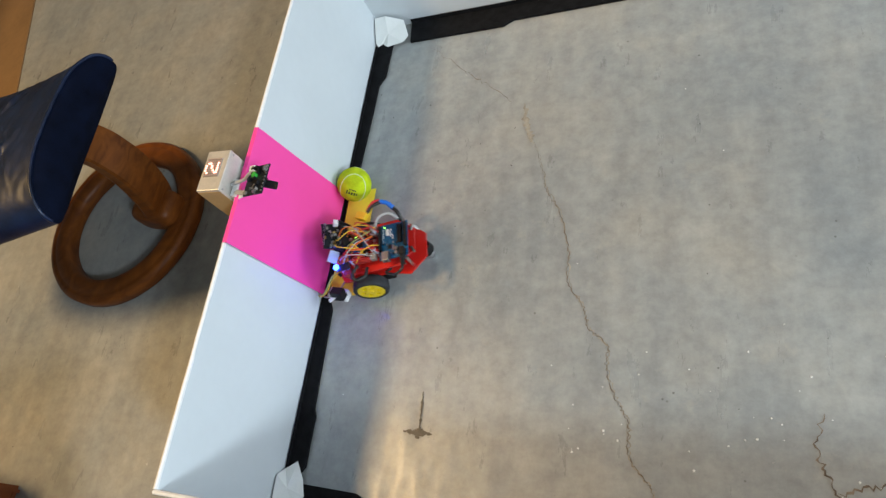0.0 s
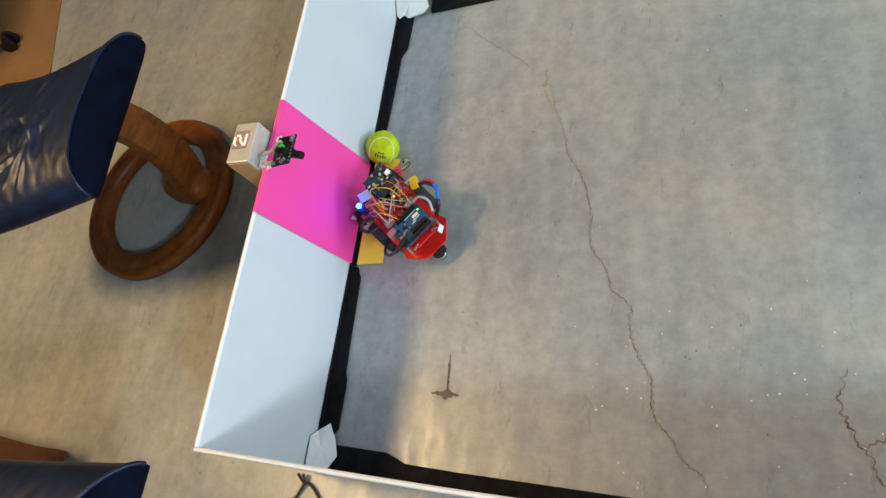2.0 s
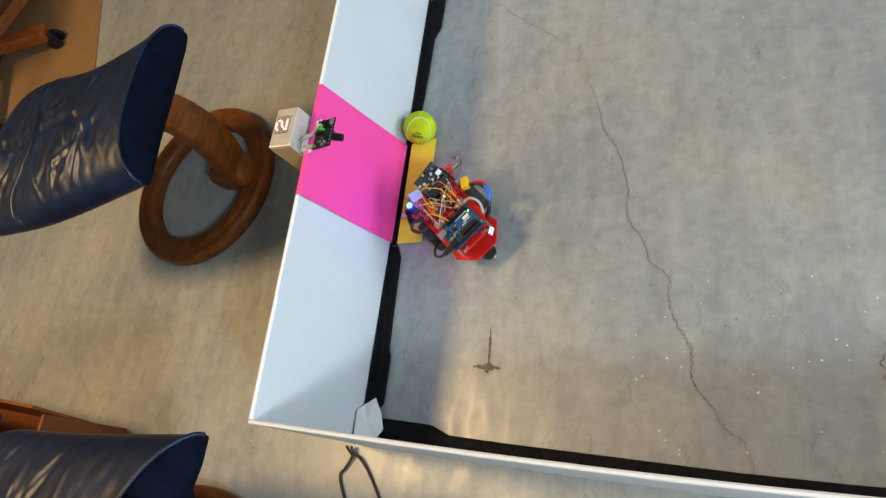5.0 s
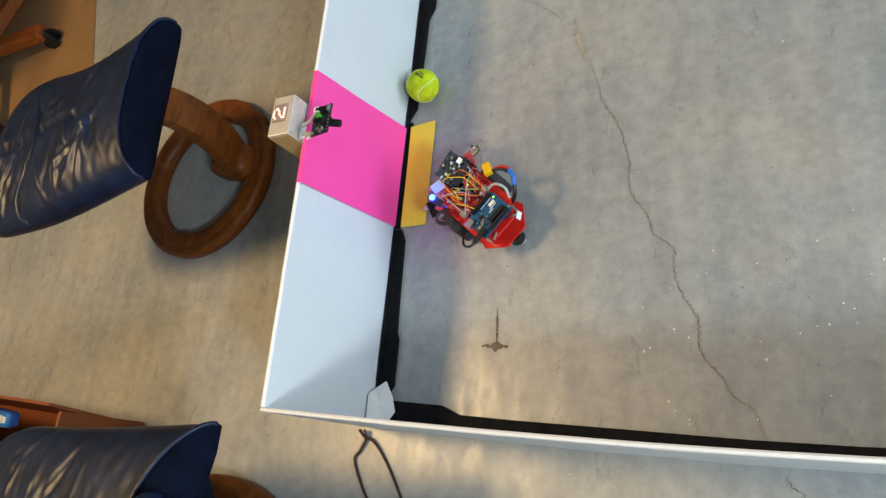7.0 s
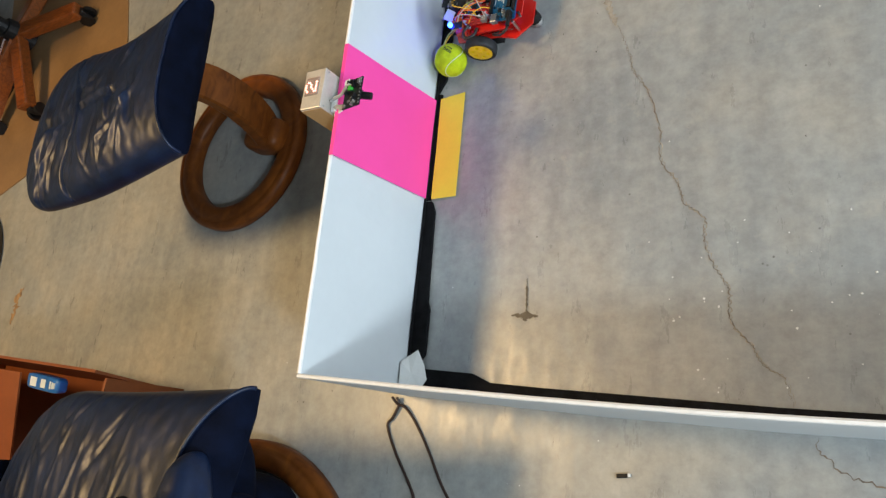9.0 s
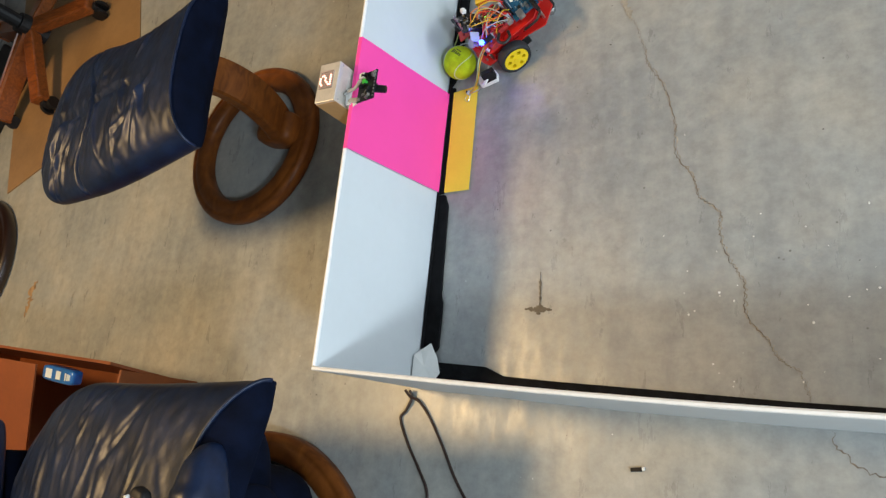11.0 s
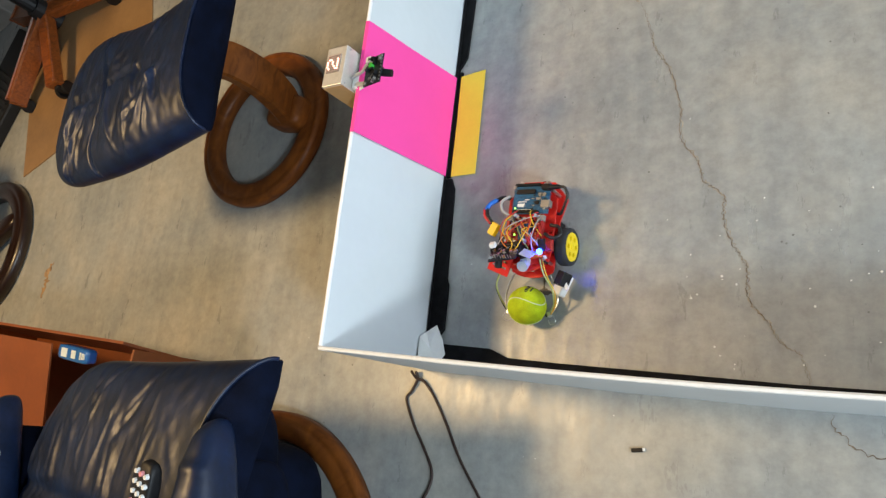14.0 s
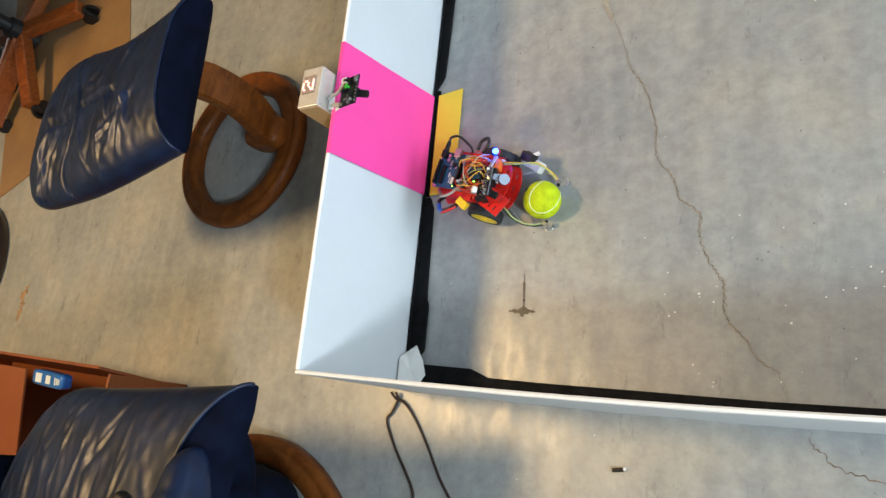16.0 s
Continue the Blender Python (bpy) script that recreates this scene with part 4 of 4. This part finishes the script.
for i in range(10):
    part("solder_part", bx((-0.034 - (i % 5) * 0.006, 0.006 + (i // 5) * 0.018 + (i % 3) * 0.002, 0.0857), (0.002, 0.0034, 0.0016)), STEEL if i % 2 else BLACK_PLASTIC, ctl)
part("power_plug", cyl((-0.070, 0.036, 0.0905), (-0.070, 0.054, 0.0900), 0.0048, 0.0038, 12), BLACK_PLASTIC, bot)
part("power_lead", tube([(-0.070, 0.054, 0.090), (-0.068, 0.063, 0.091), (-0.056, 0.068, 0.087), (-0.042, 0.062, 0.080), (-0.030, 0.052, 0.070), (-0.034, 0.040, 0.058)], 0.0024, 8, 6), WIRE_BLACK, bot, "black lead looping off the side", smooth=True)

# motor driver board and small boards amidships
drv = part("driver_board", bx((0.004, 0.000, 0.084), (0.050, 0.066, 0.0018), bevel=0.0003), RED_PCB, bot, "red driver board")
part("radio_board", bx((0.008, 0.002, 0.0945), (0.026, 0.022, 0.0016), (0, 0, 6)), BLUE_PCB, drv, "small blue board")
part("radio_chip", bx((0.006, 0.002, 0.0962), (0.009, 0.009, 0.0018), (0, 0, 6)), BLACK_PLASTIC, drv)
part("small_light", bx((0.014, -0.014, 0.0965), (0.003, 0.002, 0.0014)), GREEN_GLOW, drv)
for x, y in ((-0.016, 0.028), (-0.016, -0.028), (0.012, -0.029), (0.018, 0.026)):
    part("terminal_block", bx((x, y, 0.0895), (0.010, 0.012, 0.009), bevel=0.0006), RED_PCB if x > 0 else GREY_PLASTIC, drv)
for y in (-0.031, -0.011, 0.011, 0.031):
    part("pin_header", bx((-0.004, y, 0.0885), (0.030, 0.0028, 0.0075)), BLACK_PLASTIC if abs(y) < 0.02 else RED_PCB, drv)
for i in range(8):
    part("driver_part", bx((-0.010 + (i % 4) * 0.010, -0.020 + (i // 4) * 0.040, 0.0866), (0.0045, 0.003, 0.0030)), (STEEL, BLACK_PLASTIC, ORANGE, GOLD)[i % 4], drv)
rnd = random.Random(23)
for i in range(26):
    x, y = rnd.uniform(-0.019, 0.027), rnd.uniform(-0.031, 0.031)
    h = rnd.uniform(0.003, 0.012)
    part("driver_part", bx((x, y, 0.085 + h / 2), (rnd.uniform(0.0022, 0.006), rnd.uniform(0.0022, 0.006), h), (0, 0, rnd.choice((0, 0, 30))), bevel=0.0003), (RED_ACRYLIC, STEEL, WHITE_PLASTIC, RED_PCB, BLACK_PLASTIC, STEEL, GOLD)[i % 7], drv)
for row in (-0.0235, 0.0235):
    for i in range(10):
        part("header_pin", cyl((-0.016 + i * 0.0042, row, 0.085), (-0.016 + i * 0.0042, row, 0.0945), 0.0007, seg=5), STEEL, drv)
for i in range(12):
    x, y = 0.030 + (i % 4) * 0.0085, -0.040 + (i // 4) * 0.037 + (i % 3) * 0.003
    part("deck_fitting", bx((x, y, 0.0765), (0.005, 0.004, 0.007), (0, 0, 20 * (i % 3)), bevel=0.0005), (STEEL, RED_ACRYLIC, WHITE_PLASTIC, BLACK_PLASTIC)[i % 4], bot)
for x, y in ((-0.020, 0.018), (-0.020, -0.018), (0.024, 0.030), (0.024, -0.030)):
    part("nylon_post", cyl((x, y, 0.073), (x, y, 0.097), 0.0028, seg=8), CLEAR_GREY, bot, "pale nylon post")

# forward mast: tilting camera, range sensor, lamp board
part("sensor_mast", bx((0.040, -0.016, 0.088), (0.014, 0.030, 0.028), bevel=0.002), BLACK_PLASTIC, bot)
pcam = part("camera_board", bx((0.050, -0.018, 0.112), (0.0030, 0.050, 0.040), (0, 52, 8), bevel=0.0004), BLACK_PCB, bot, "black camera board")
part("camera_lens", cyl((0.052, -0.030, 0.108), (0.072, -0.034, 0.100), 0.0068, 0.0062, 16), BLACK_PLASTIC, pcam, "black lens barrel")
part("camera_socket", bx((0.040, -0.036, 0.124), (0.008, 0.010, 0.008), (0, 52, 8), bevel=0.0006), WHITE_PLASTIC, pcam)
part("tilt_frame", bx((0.038, -0.018, 0.100), (0.016, 0.044, 0.016), (0, 30, 8), bevel=0.0015), BLACK_PLASTIC, pcam, "black tilt frame")
for yy in (-0.045, 0.009):
    part("tilt_bracket", bx((0.044, yy, 0.098), (0.022, 0.003, 0.030), (0, 20, 8), bevel=0.0008), BLACK_PLASTIC, pcam)
tilt_back = Euler((0, radians(52), radians(8))).to_matrix()
rnd = random.Random(41)
for i in range(34):
    at = Vector((0.050, -0.018, 0.112)) + tilt_back @ Vector((-0.0032, rnd.uniform(-0.023, 0.023), rnd.uniform(-0.018, 0.018)))
    w, h, d = rnd.uniform(0.0018, 0.0055), rnd.uniform(0.0018, 0.0050), rnd.uniform(0.002, 0.0062)
    part("camera_part", bx(tuple(at), (d, w, h), (0, 52, 8 + rnd.choice((0, 0, 45)))), (BLACK_PLASTIC, STEEL, BLACK_PLASTIC, GREY_PLASTIC, STEEL, BLACK_PLASTIC, GOLD)[i % 7], pcam)
for i in range(9):
    a = Vector((0.050, -0.038 + i * 0.0048, 0.112)) + tilt_back @ Vector((-0.002, 0, 0.0175))
    part("header_pin", cyl(a, a + tilt_back @ Vector((-0.0075, 0, 0)), 0.0006, seg=5), STEEL, pcam)
part("servo_disc", cyl((0.062, 0.002, 0.080), (0.066, 0.002, 0.085), 0.0095, seg=24), CLEAR_GREY, bot, "white servo disc")
part("servo_body", bx((0.052, 0.004, 0.080), (0.022, 0.013, 0.013), (0, 30, 0), bevel=0.001), CLEAR_GREY, bot)
part("orange_block", bx((0.044, 0.024, 0.086), (0.013, 0.019, 0.020), (0, 12, 10), bevel=0.0015), ORANGE, bot, "orange plastic block")
part("pale_shield", bx((0.050, 0.022, 0.111), (0.002, 0.022, 0.017), (0, 50, -18), bevel=0.0005), CLEAR_GREY, bot, "pale translucent flap")
lampb = part("lamp_board", bx((0.034, 0.042, 0.104), (0.022, 0.013, 0.0016), (0, -8, 10)), BLACK_PCB, bot)
part("lamp_post", cyl((0.030, 0.042, 0.073), (0.032, 0.042, 0.104), 0.0025, seg=8), BLUE_SLEEVE, bot)
lb = bmesh.new()
bmesh.ops.create_uvsphere(lb, u_segments=14, v_segments=10, radius=0.0050, matrix=Matrix.Translation((0.046, 0.042, 0.1085)))
part("blue_lamp", lb, BLUE_GLOW, lampb, "glowing blue lamp", smooth=True)
part("purple_connector", bx((0.030, 0.048, 0.088), (0.018, 0.010, 0.012), (0, 0, 8), bevel=0.001), RED_PCB, bot)
part("antenna_loop", tube([(0.012, 0.040, 0.094), (0.020, 0.056, 0.098), (0.014, 0.068, 0.096), (0.000, 0.062, 0.092), (-0.004, 0.046, 0.090)], 0.0030, 8, 6), WIRE_BLACK, bot, "black cable loop", smooth=True)

# battery plug and lead on the side
part("battery_plug", bx((0.004, -0.056, 0.094), (0.022, 0.014, 0.011), (0, 6, -28), bevel=0.0012), mat("yellow_plug", (0.85, 0.52, 0.01), 0.4), bot, "yellow battery plug")
part("battery_lead", tube([(-0.006, -0.060, 0.094), (-0.018, -0.070, 0.097), (-0.034, -0.076, 0.094)], 0.0032, 8, 6), WIRE_BLACK, bot, smooth=True)
part("battery_lead", tube([(-0.006, -0.064, 0.095), (-0.018, -0.075, 0.099), (-0.032, -0.080, 0.096)], 0.0022, 8, 6), WIRE_RED, bot, smooth=True)
part("lead_sleeve", tube([(-0.030, -0.077, 0.095), (-0.042, -0.074, 0.090), (-0.052, -0.064, 0.084)], 0.0042, 8, 5), BLUE_SLEEVE, bot, "blue shrink sleeve", smooth=True)
part("battery_lead", tube([(-0.050, -0.066, 0.085), (-0.058, -0.056, 0.078), (-0.058, -0.044, 0.066), (-0.050, -0.030, 0.058)], 0.0036, 8, 5), WIRE_BLACK, bot, smooth=True)
part("grey_lead", tube([(-0.020, -0.030, 0.090), (-0.028, -0.044, 0.096), (-0.046, -0.050, 0.092), (-0.060, -0.042, 0.080)], 0.0024, 8, 5), WIRE_GREY, bot, smooth=True)

# jumper wires
rnd = random.Random(5)
JUMPERS = [
    ((0.046, -0.010, 0.112), (0.036, -0.002, 0.122), (0.016, -0.018, 0.116), (-0.006, -0.020, 0.094), WIRE_YELLOW),
    ((0.046, -0.004, 0.110), (0.038, 0.010, 0.122), (0.012, 0.016, 0.114), (0.002, 0.012, 0.097), WIRE_YELLOW),
    ((0.044, -0.014, 0.106), (0.030, -0.026, 0.116), (0.008, -0.028, 0.108), (-0.008, -0.012, 0.094), WIRE_ORANGE),
    ((0.030, 0.030, 0.096), (0.020, 0.020, 0.114), (0.000, 0.020, 0.110), (-0.014, 0.012, 0.094), WIRE_ORANGE),
    ((0.034, 0.036, 0.104), (0.022, 0.026, 0.116), (0.006, 0.004, 0.110), (-0.010, -0.006, 0.094), WIRE_GREY),
    ((0.020, -0.030, 0.092), (0.010, -0.036, 0.108), (-0.010, -0.030, 0.106), (-0.028, -0.016, 0.094), WIRE_RED),
    ((0.036, 0.012, 0.090), (0.024, 0.006, 0.108), (0.004, -0.006, 0.106), (-0.012, -0.024, 0.092), WIRE_GREEN),
    ((0.050, -0.030, 0.100), (0.036, -0.038, 0.104), (0.018, -0.034, 0.098), (0.006, -0.026, 0.090), WIRE_GREY),
    ((0.044, 0.030, 0.096), (0.050, 0.012, 0.108), (0.040, -0.006, 0.112), (0.028, -0.010, 0.096), WIRE_BLACK),
    ((-0.028, 0.010, 0.094), (-0.018, 0.016, 0.108), (0.000, 0.024, 0.106), (0.016, 0.034, 0.092), WIRE_YELLOW),
]
for i in range(14):
    p, q = Vector((rnd.uniform(0.018, 0.044), rnd.uniform(-0.034, 0.034), 0.100)), Vector((rnd.uniform(-0.026, 0.006), rnd.uniform(-0.03, 0.03), 0.093))
    lift = Vector((0, rnd.uniform(-0.010, 0.010), rnd.uniform(0.010, 0.018)))
    JUMPERS.append((p, p.lerp(q, 0.3) + lift, p.lerp(q, 0.7) + lift * 0.8, q, (WIRE_RED, WIRE_YELLOW, WIRE_ORANGE, WIRE_BLACK, WIRE_RED, WIRE_GREY)[i % 6]))
for a, b, c, d, w in JUMPERS:
    part("jumper_wire", tube((a, b, c, d), 0.0009, 6, 8), w, bot, smooth=True)

# gripper: a servo at one side, two feeler arms with metal tips
gs = part("gripper_servo", bx((0.076, 0.060, 0.046), (0.024, 0.016, 0.020), (20, 0, -18), bevel=0.0012), BLACK_PLASTIC, bot, "black gripper servo")
part("servo_bracket", bx((0.082, 0.053, 0.030), (0.038, 0.020, 0.018), (10, 0, -20), bevel=0.003), WHITE_PLASTIC, gs, "white servo bracket")
part("servo_horn", bx((0.086, 0.066, 0.046), (0.018, 0.007, 0.003), (0, 0, 30), bevel=0.001), WHITE_PLASTIC, gs)
part("front_bracket", plate(rect(-0.020, -0.019, 0.020, 0.019), -0.0015, 0.0015, [slot(x, y, 0.0035, 0.009) for x in (-0.012, -0.002, 0.008) for y in (-0.009, 0.008)]), RED_ACRYLIC, bot, "red slotted front plate", m=pose(0.058, -0.040, 0.082, -14, 14, -22))


def arm(y, side):
    a = new("feeler_arm")
    a.parent = bot
    a.matrix_basis = pose(0.066, y, 0.046)
    L, s = 0.066, side
    part("arm_bar", tube([(0, 0, -0.010), (0.022, 0.010 * s, -0.020), (0.046, 0.012 * s, -0.026), (L, 0.0, -0.028)], 0.0016, 6, 6), STEEL, a, smooth=True)
    part("arm_wire", tube([(-0.016, 0, 0.034), (0.008, 0.006 * s, 0.026), (0.030, 0.016 * s, 0.010), (0.050, 0.012 * s, -0.012), (L - 0.004, 0.001 * s, -0.024)], 0.0013, 6, 6), WIRE_GREEN, a, "pale green wire", smooth=True)
    part("arm_wire", tube([(-0.016, 0.004, 0.033), (0.010, 0.010 * s, 0.022), (0.034, 0.019 * s, 0.004), (0.054, 0.012 * s, -0.016), (L, 0.002 * s, -0.025)], 0.0010, 6, 6), WIRE_BLACK if side < 0 else WIRE_YELLOW, a, smooth=True)
    tip = part("feeler_tip", bx((L, -0.001 * s, -0.027), (0.009, 0.006, 0.008), (0, 0, 20 * s), bevel=0.001), STEEL, a, "metal sensor tip")
    part("tip_sensor", cyl((L, -0.003 * s, -0.027), (L + 0.002, -0.008 * s, -0.027), 0.0026, seg=10), BLACK_PLASTIC, tip)
    part("tip_spring", tube([(L, 0.004 * s, -0.028), (L + 0.012, 0.010 * s, -0.030), (L + 0.016, 0.000 * s, -0.032), (L + 0.008, -0.006 * s, -0.034)], 0.0006, 5, 6), STEEL, tip)
    return a


arm_l, arm_r = arm(0.030, 1), arm(-0.036, -1)

# ---- tennis ball ----
ball = thing("tennis_ball", "fuzzy fluorescent yellow tennis ball with a pale seam", "ball")
bs = bmesh.new()
bmesh.ops.create_uvsphere(bs, u_segments=40, v_segments=24, radius=0.0333)
part("felt_cover", bs, BALL_FELT, ball, smooth=True)
out = Vector((0.22, -0.88, 0.43)).normalized()  # where the print sits
up_way = Vector((0.34, 0.88, 0.33))
up_way = (up_way - out * up_way.dot(out)).normalized()
across = up_way.cross(out)
tongue = Vector((1, 1, -0.2)).normalized()
tip = (Vector((0, 0, 1)) - tongue * tongue.z).normalized()
turn_seam = Matrix((out, up_way, across)).transposed() @ Matrix((tongue, tip, tip.cross(tongue)))
seam = []
for i in range(97):
    t = 2 * math.pi * i / 96
    p = Vector((0.75 * math.cos(t) + 0.25 * math.cos(3 * t), 0.75 * math.sin(t) - 0.25 * math.sin(3 * t), 0.92 * math.sin(2 * t)))
    seam.append(turn_seam @ p.normalized() * 0.0331)
part("seam", tube(seam, 0.0010, 6, 1), BALL_SEAM, ball, "pale curved seam", smooth=True)
MARKS = [(-0.0095, 0.0, 0.0026, 0.0085), (-0.0045, 0.0, 0.0030, 0.0060), (0.0005, 0.0, 0.0030, 0.0060), (0.0055, 0.0, 0.0030, 0.0060), (0.0100, 0.0, 0.0022, 0.0050)] + [(-0.006 + 0.003 * i, 0.0072, 0.0019, 0.0028) for i in range(5)]
for a, b, w, h in MARKS:
    c = (out * 0.0333 + across * a + up_way * b).normalized() * 0.0333
    z = c.normalized()
    y = (up_way - z * up_way.dot(z)).normalized()
    part("print_mark", bx((0, 0, 0), (w, h, 0.0006)), INK, ball, "dark print", m=Matrix.Translation(c) @ Matrix((y.cross(z), y, z)).transposed().to_4x4())


# ---- what moves ----
BOT_ROWS = [
    (0, 0.124, 0.447, 191),
    (0.5, 0.231, 0.428, 177),
    (1, 0.286, 0.4, 168),
    (1.5, 0.223, 0.427, 170),
    (2, 0.13, 0.457, 138),
    (2.5, 0.179, 0.357, 118),
    (3, 0.153, 0.416, 131),
    (3.5, 0.125, 0.477, 137),
    (4, 0.178, 0.38, 122),
    (6.5, 0.132, 0.469, 159),
    (7, 0.208, 0.391, 138),
    (7.5, 0.189, 0.418, 135),
    (8, 0.144, 0.558, 82),
    (8.5, 0.14, 0.741, 140),
    (11, 0.151, 0.694, 213),
    (11.5, 0.16, 0.713, 236),
    (12, 0.15, 0.722, 312),
    (12.5, 0.208, 0.647, 305),
    (13, 0.278, 0.47, 283),
    (13.5, 0.258, 0.286, 254),
    (14, 0.233, 0.239, 266),
    (14.5, 0.202, 0.283, 305),
    (15, 0.155, 0.387, 296),
    (15.5, 0.161, 0.378, 326),
    (16, 0.161, 0.379, 344),
]
BALL_ROWS = [
    (0, 0.04, 0.608),
    (0.5, 0.039, 0.608),
    (1, 0.036, 0.608),
    (1.5, 0.038, 0.609),
    (2, 0.046, 0.624),
    (2.5, 0.047, 0.618),
    (3, 0.047, 0.625),
    (3.5, 0.042, 0.625),
    (4, 0.046, 0.614),
    (6.5, 0.051, 0.641),
    (7, 0.053, 0.68),
    (7.5, 0.05, 0.679),
    (8, 0.044, 0.686),
    (8.5, 0.052, 0.679),
    (11, 0.042, 0.655),
    (11.5, 0.075, 0.609),
    (12, 0.179, 0.505),
    (12.5, 0.254, 0.432),
    (13, 0.306, 0.351),
    (13.5, 0.216, 0.171),
    (14, 0.219, 0.118),
    (14.5, 0.262, 0.172),
    (15, 0.198, 0.276),
    (15.5, 0.231, 0.305),
    (16, 0.274, 0.337),
]


def between(rows, t):
    for a, b in zip(rows, rows[1:]):
        if a[0] <= t <= b[0]:
            k = (t - a[0]) / (b[0] - a[0])
            return [p + (q - p) * k for p, q in zip(a[1:], b[1:])]
    return list(rows[-1][1:])


def motions():
    walk(bot, [(t, pose(x, y, 0, 0, 0, h)) for t, x, y, h in BOT_ROWS])
    # wheels roll with the ground that each one covers
    roll = {1: 0.0, -1: 0.0}
    left, right, was = [], [], None
    for i in range(321):
        t = i * 0.05
        x, y, h = between(BOT_ROWS, t)
        if was:
            ahead = (x - was[0]) * math.cos(radians(h)) + (y - was[1]) * math.sin(radians(h))
            turn = radians(h - was[2])
            for s in roll:
                roll[s] += math.degrees((ahead - s * turn * 0.0530) / 0.0325)
        was = (x, y, h)
        left.append((t, pose(0.017, 0.0530, 0.0325, 0, roll[1], 0)))
        right.append((t, pose(0.017, -0.0530, 0.0325, 0, roll[-1], 0)))
    walk(wheel_l, left)
    walk(wheel_r, right)
    walk(arm_r, [(t, pose(0.066, -0.036, 0.046, 0, 0, a)) for t, a in ((0, -42), (12.6, -42), (13.0, -36), (13.3, -10), (16, -10))])
    walk(arm_l, [(t, pose(0.066, 0.030, 0.046, 0, 0, a)) for t, a in ((0, 8), (12.6, 8), (13.3, 2), (16, 2))])
    # the ball rolls where it runs free and is turned where the arms hold it
    held = 13.1
    turns, spin, turn, was = [], Matrix(), Matrix(), None
    for i in range(161):
        t = i * 0.1
        x, y = between(BALL_ROWS, t)
        if was and (6.2 < t < 7.05 or 11.0 < t < held + 0.05):
            d = Vector((x - was[0], y - was[1], 0))
            if d.length > 1e-5:
                turn = Matrix.Rotation(d.length / 0.0335, 4, Vector((-d.y, d.x, 0)).normalized()) @ turn
        elif was and t > held:
            h0, h1 = between(BOT_ROWS, t - 0.1)[2], between(BOT_ROWS, t)[2]
            spin = Matrix.Rotation(radians(h1 - h0), 4, "Z") @ spin
        was = (x, y)
        turns.append((t, x, y, spin.copy(), turn.copy()))
    side_spin = (turn.to_3x3() @ out).rotation_difference(Vector((0.1, 0.80, 0.55)))
    rows = []
    for t, x, y, sp, tn in turns:
        part_spin = Euler((0, 0, 0)).to_quaternion().slerp(side_spin, ease((t - 11.6) / (held - 11.6)))
        rows.append((t, Matrix.Translation((x, y, 0.0335)) @ sp @ part_spin.to_matrix().to_4x4() @ tn))
    walk(ball, rows)


motions()
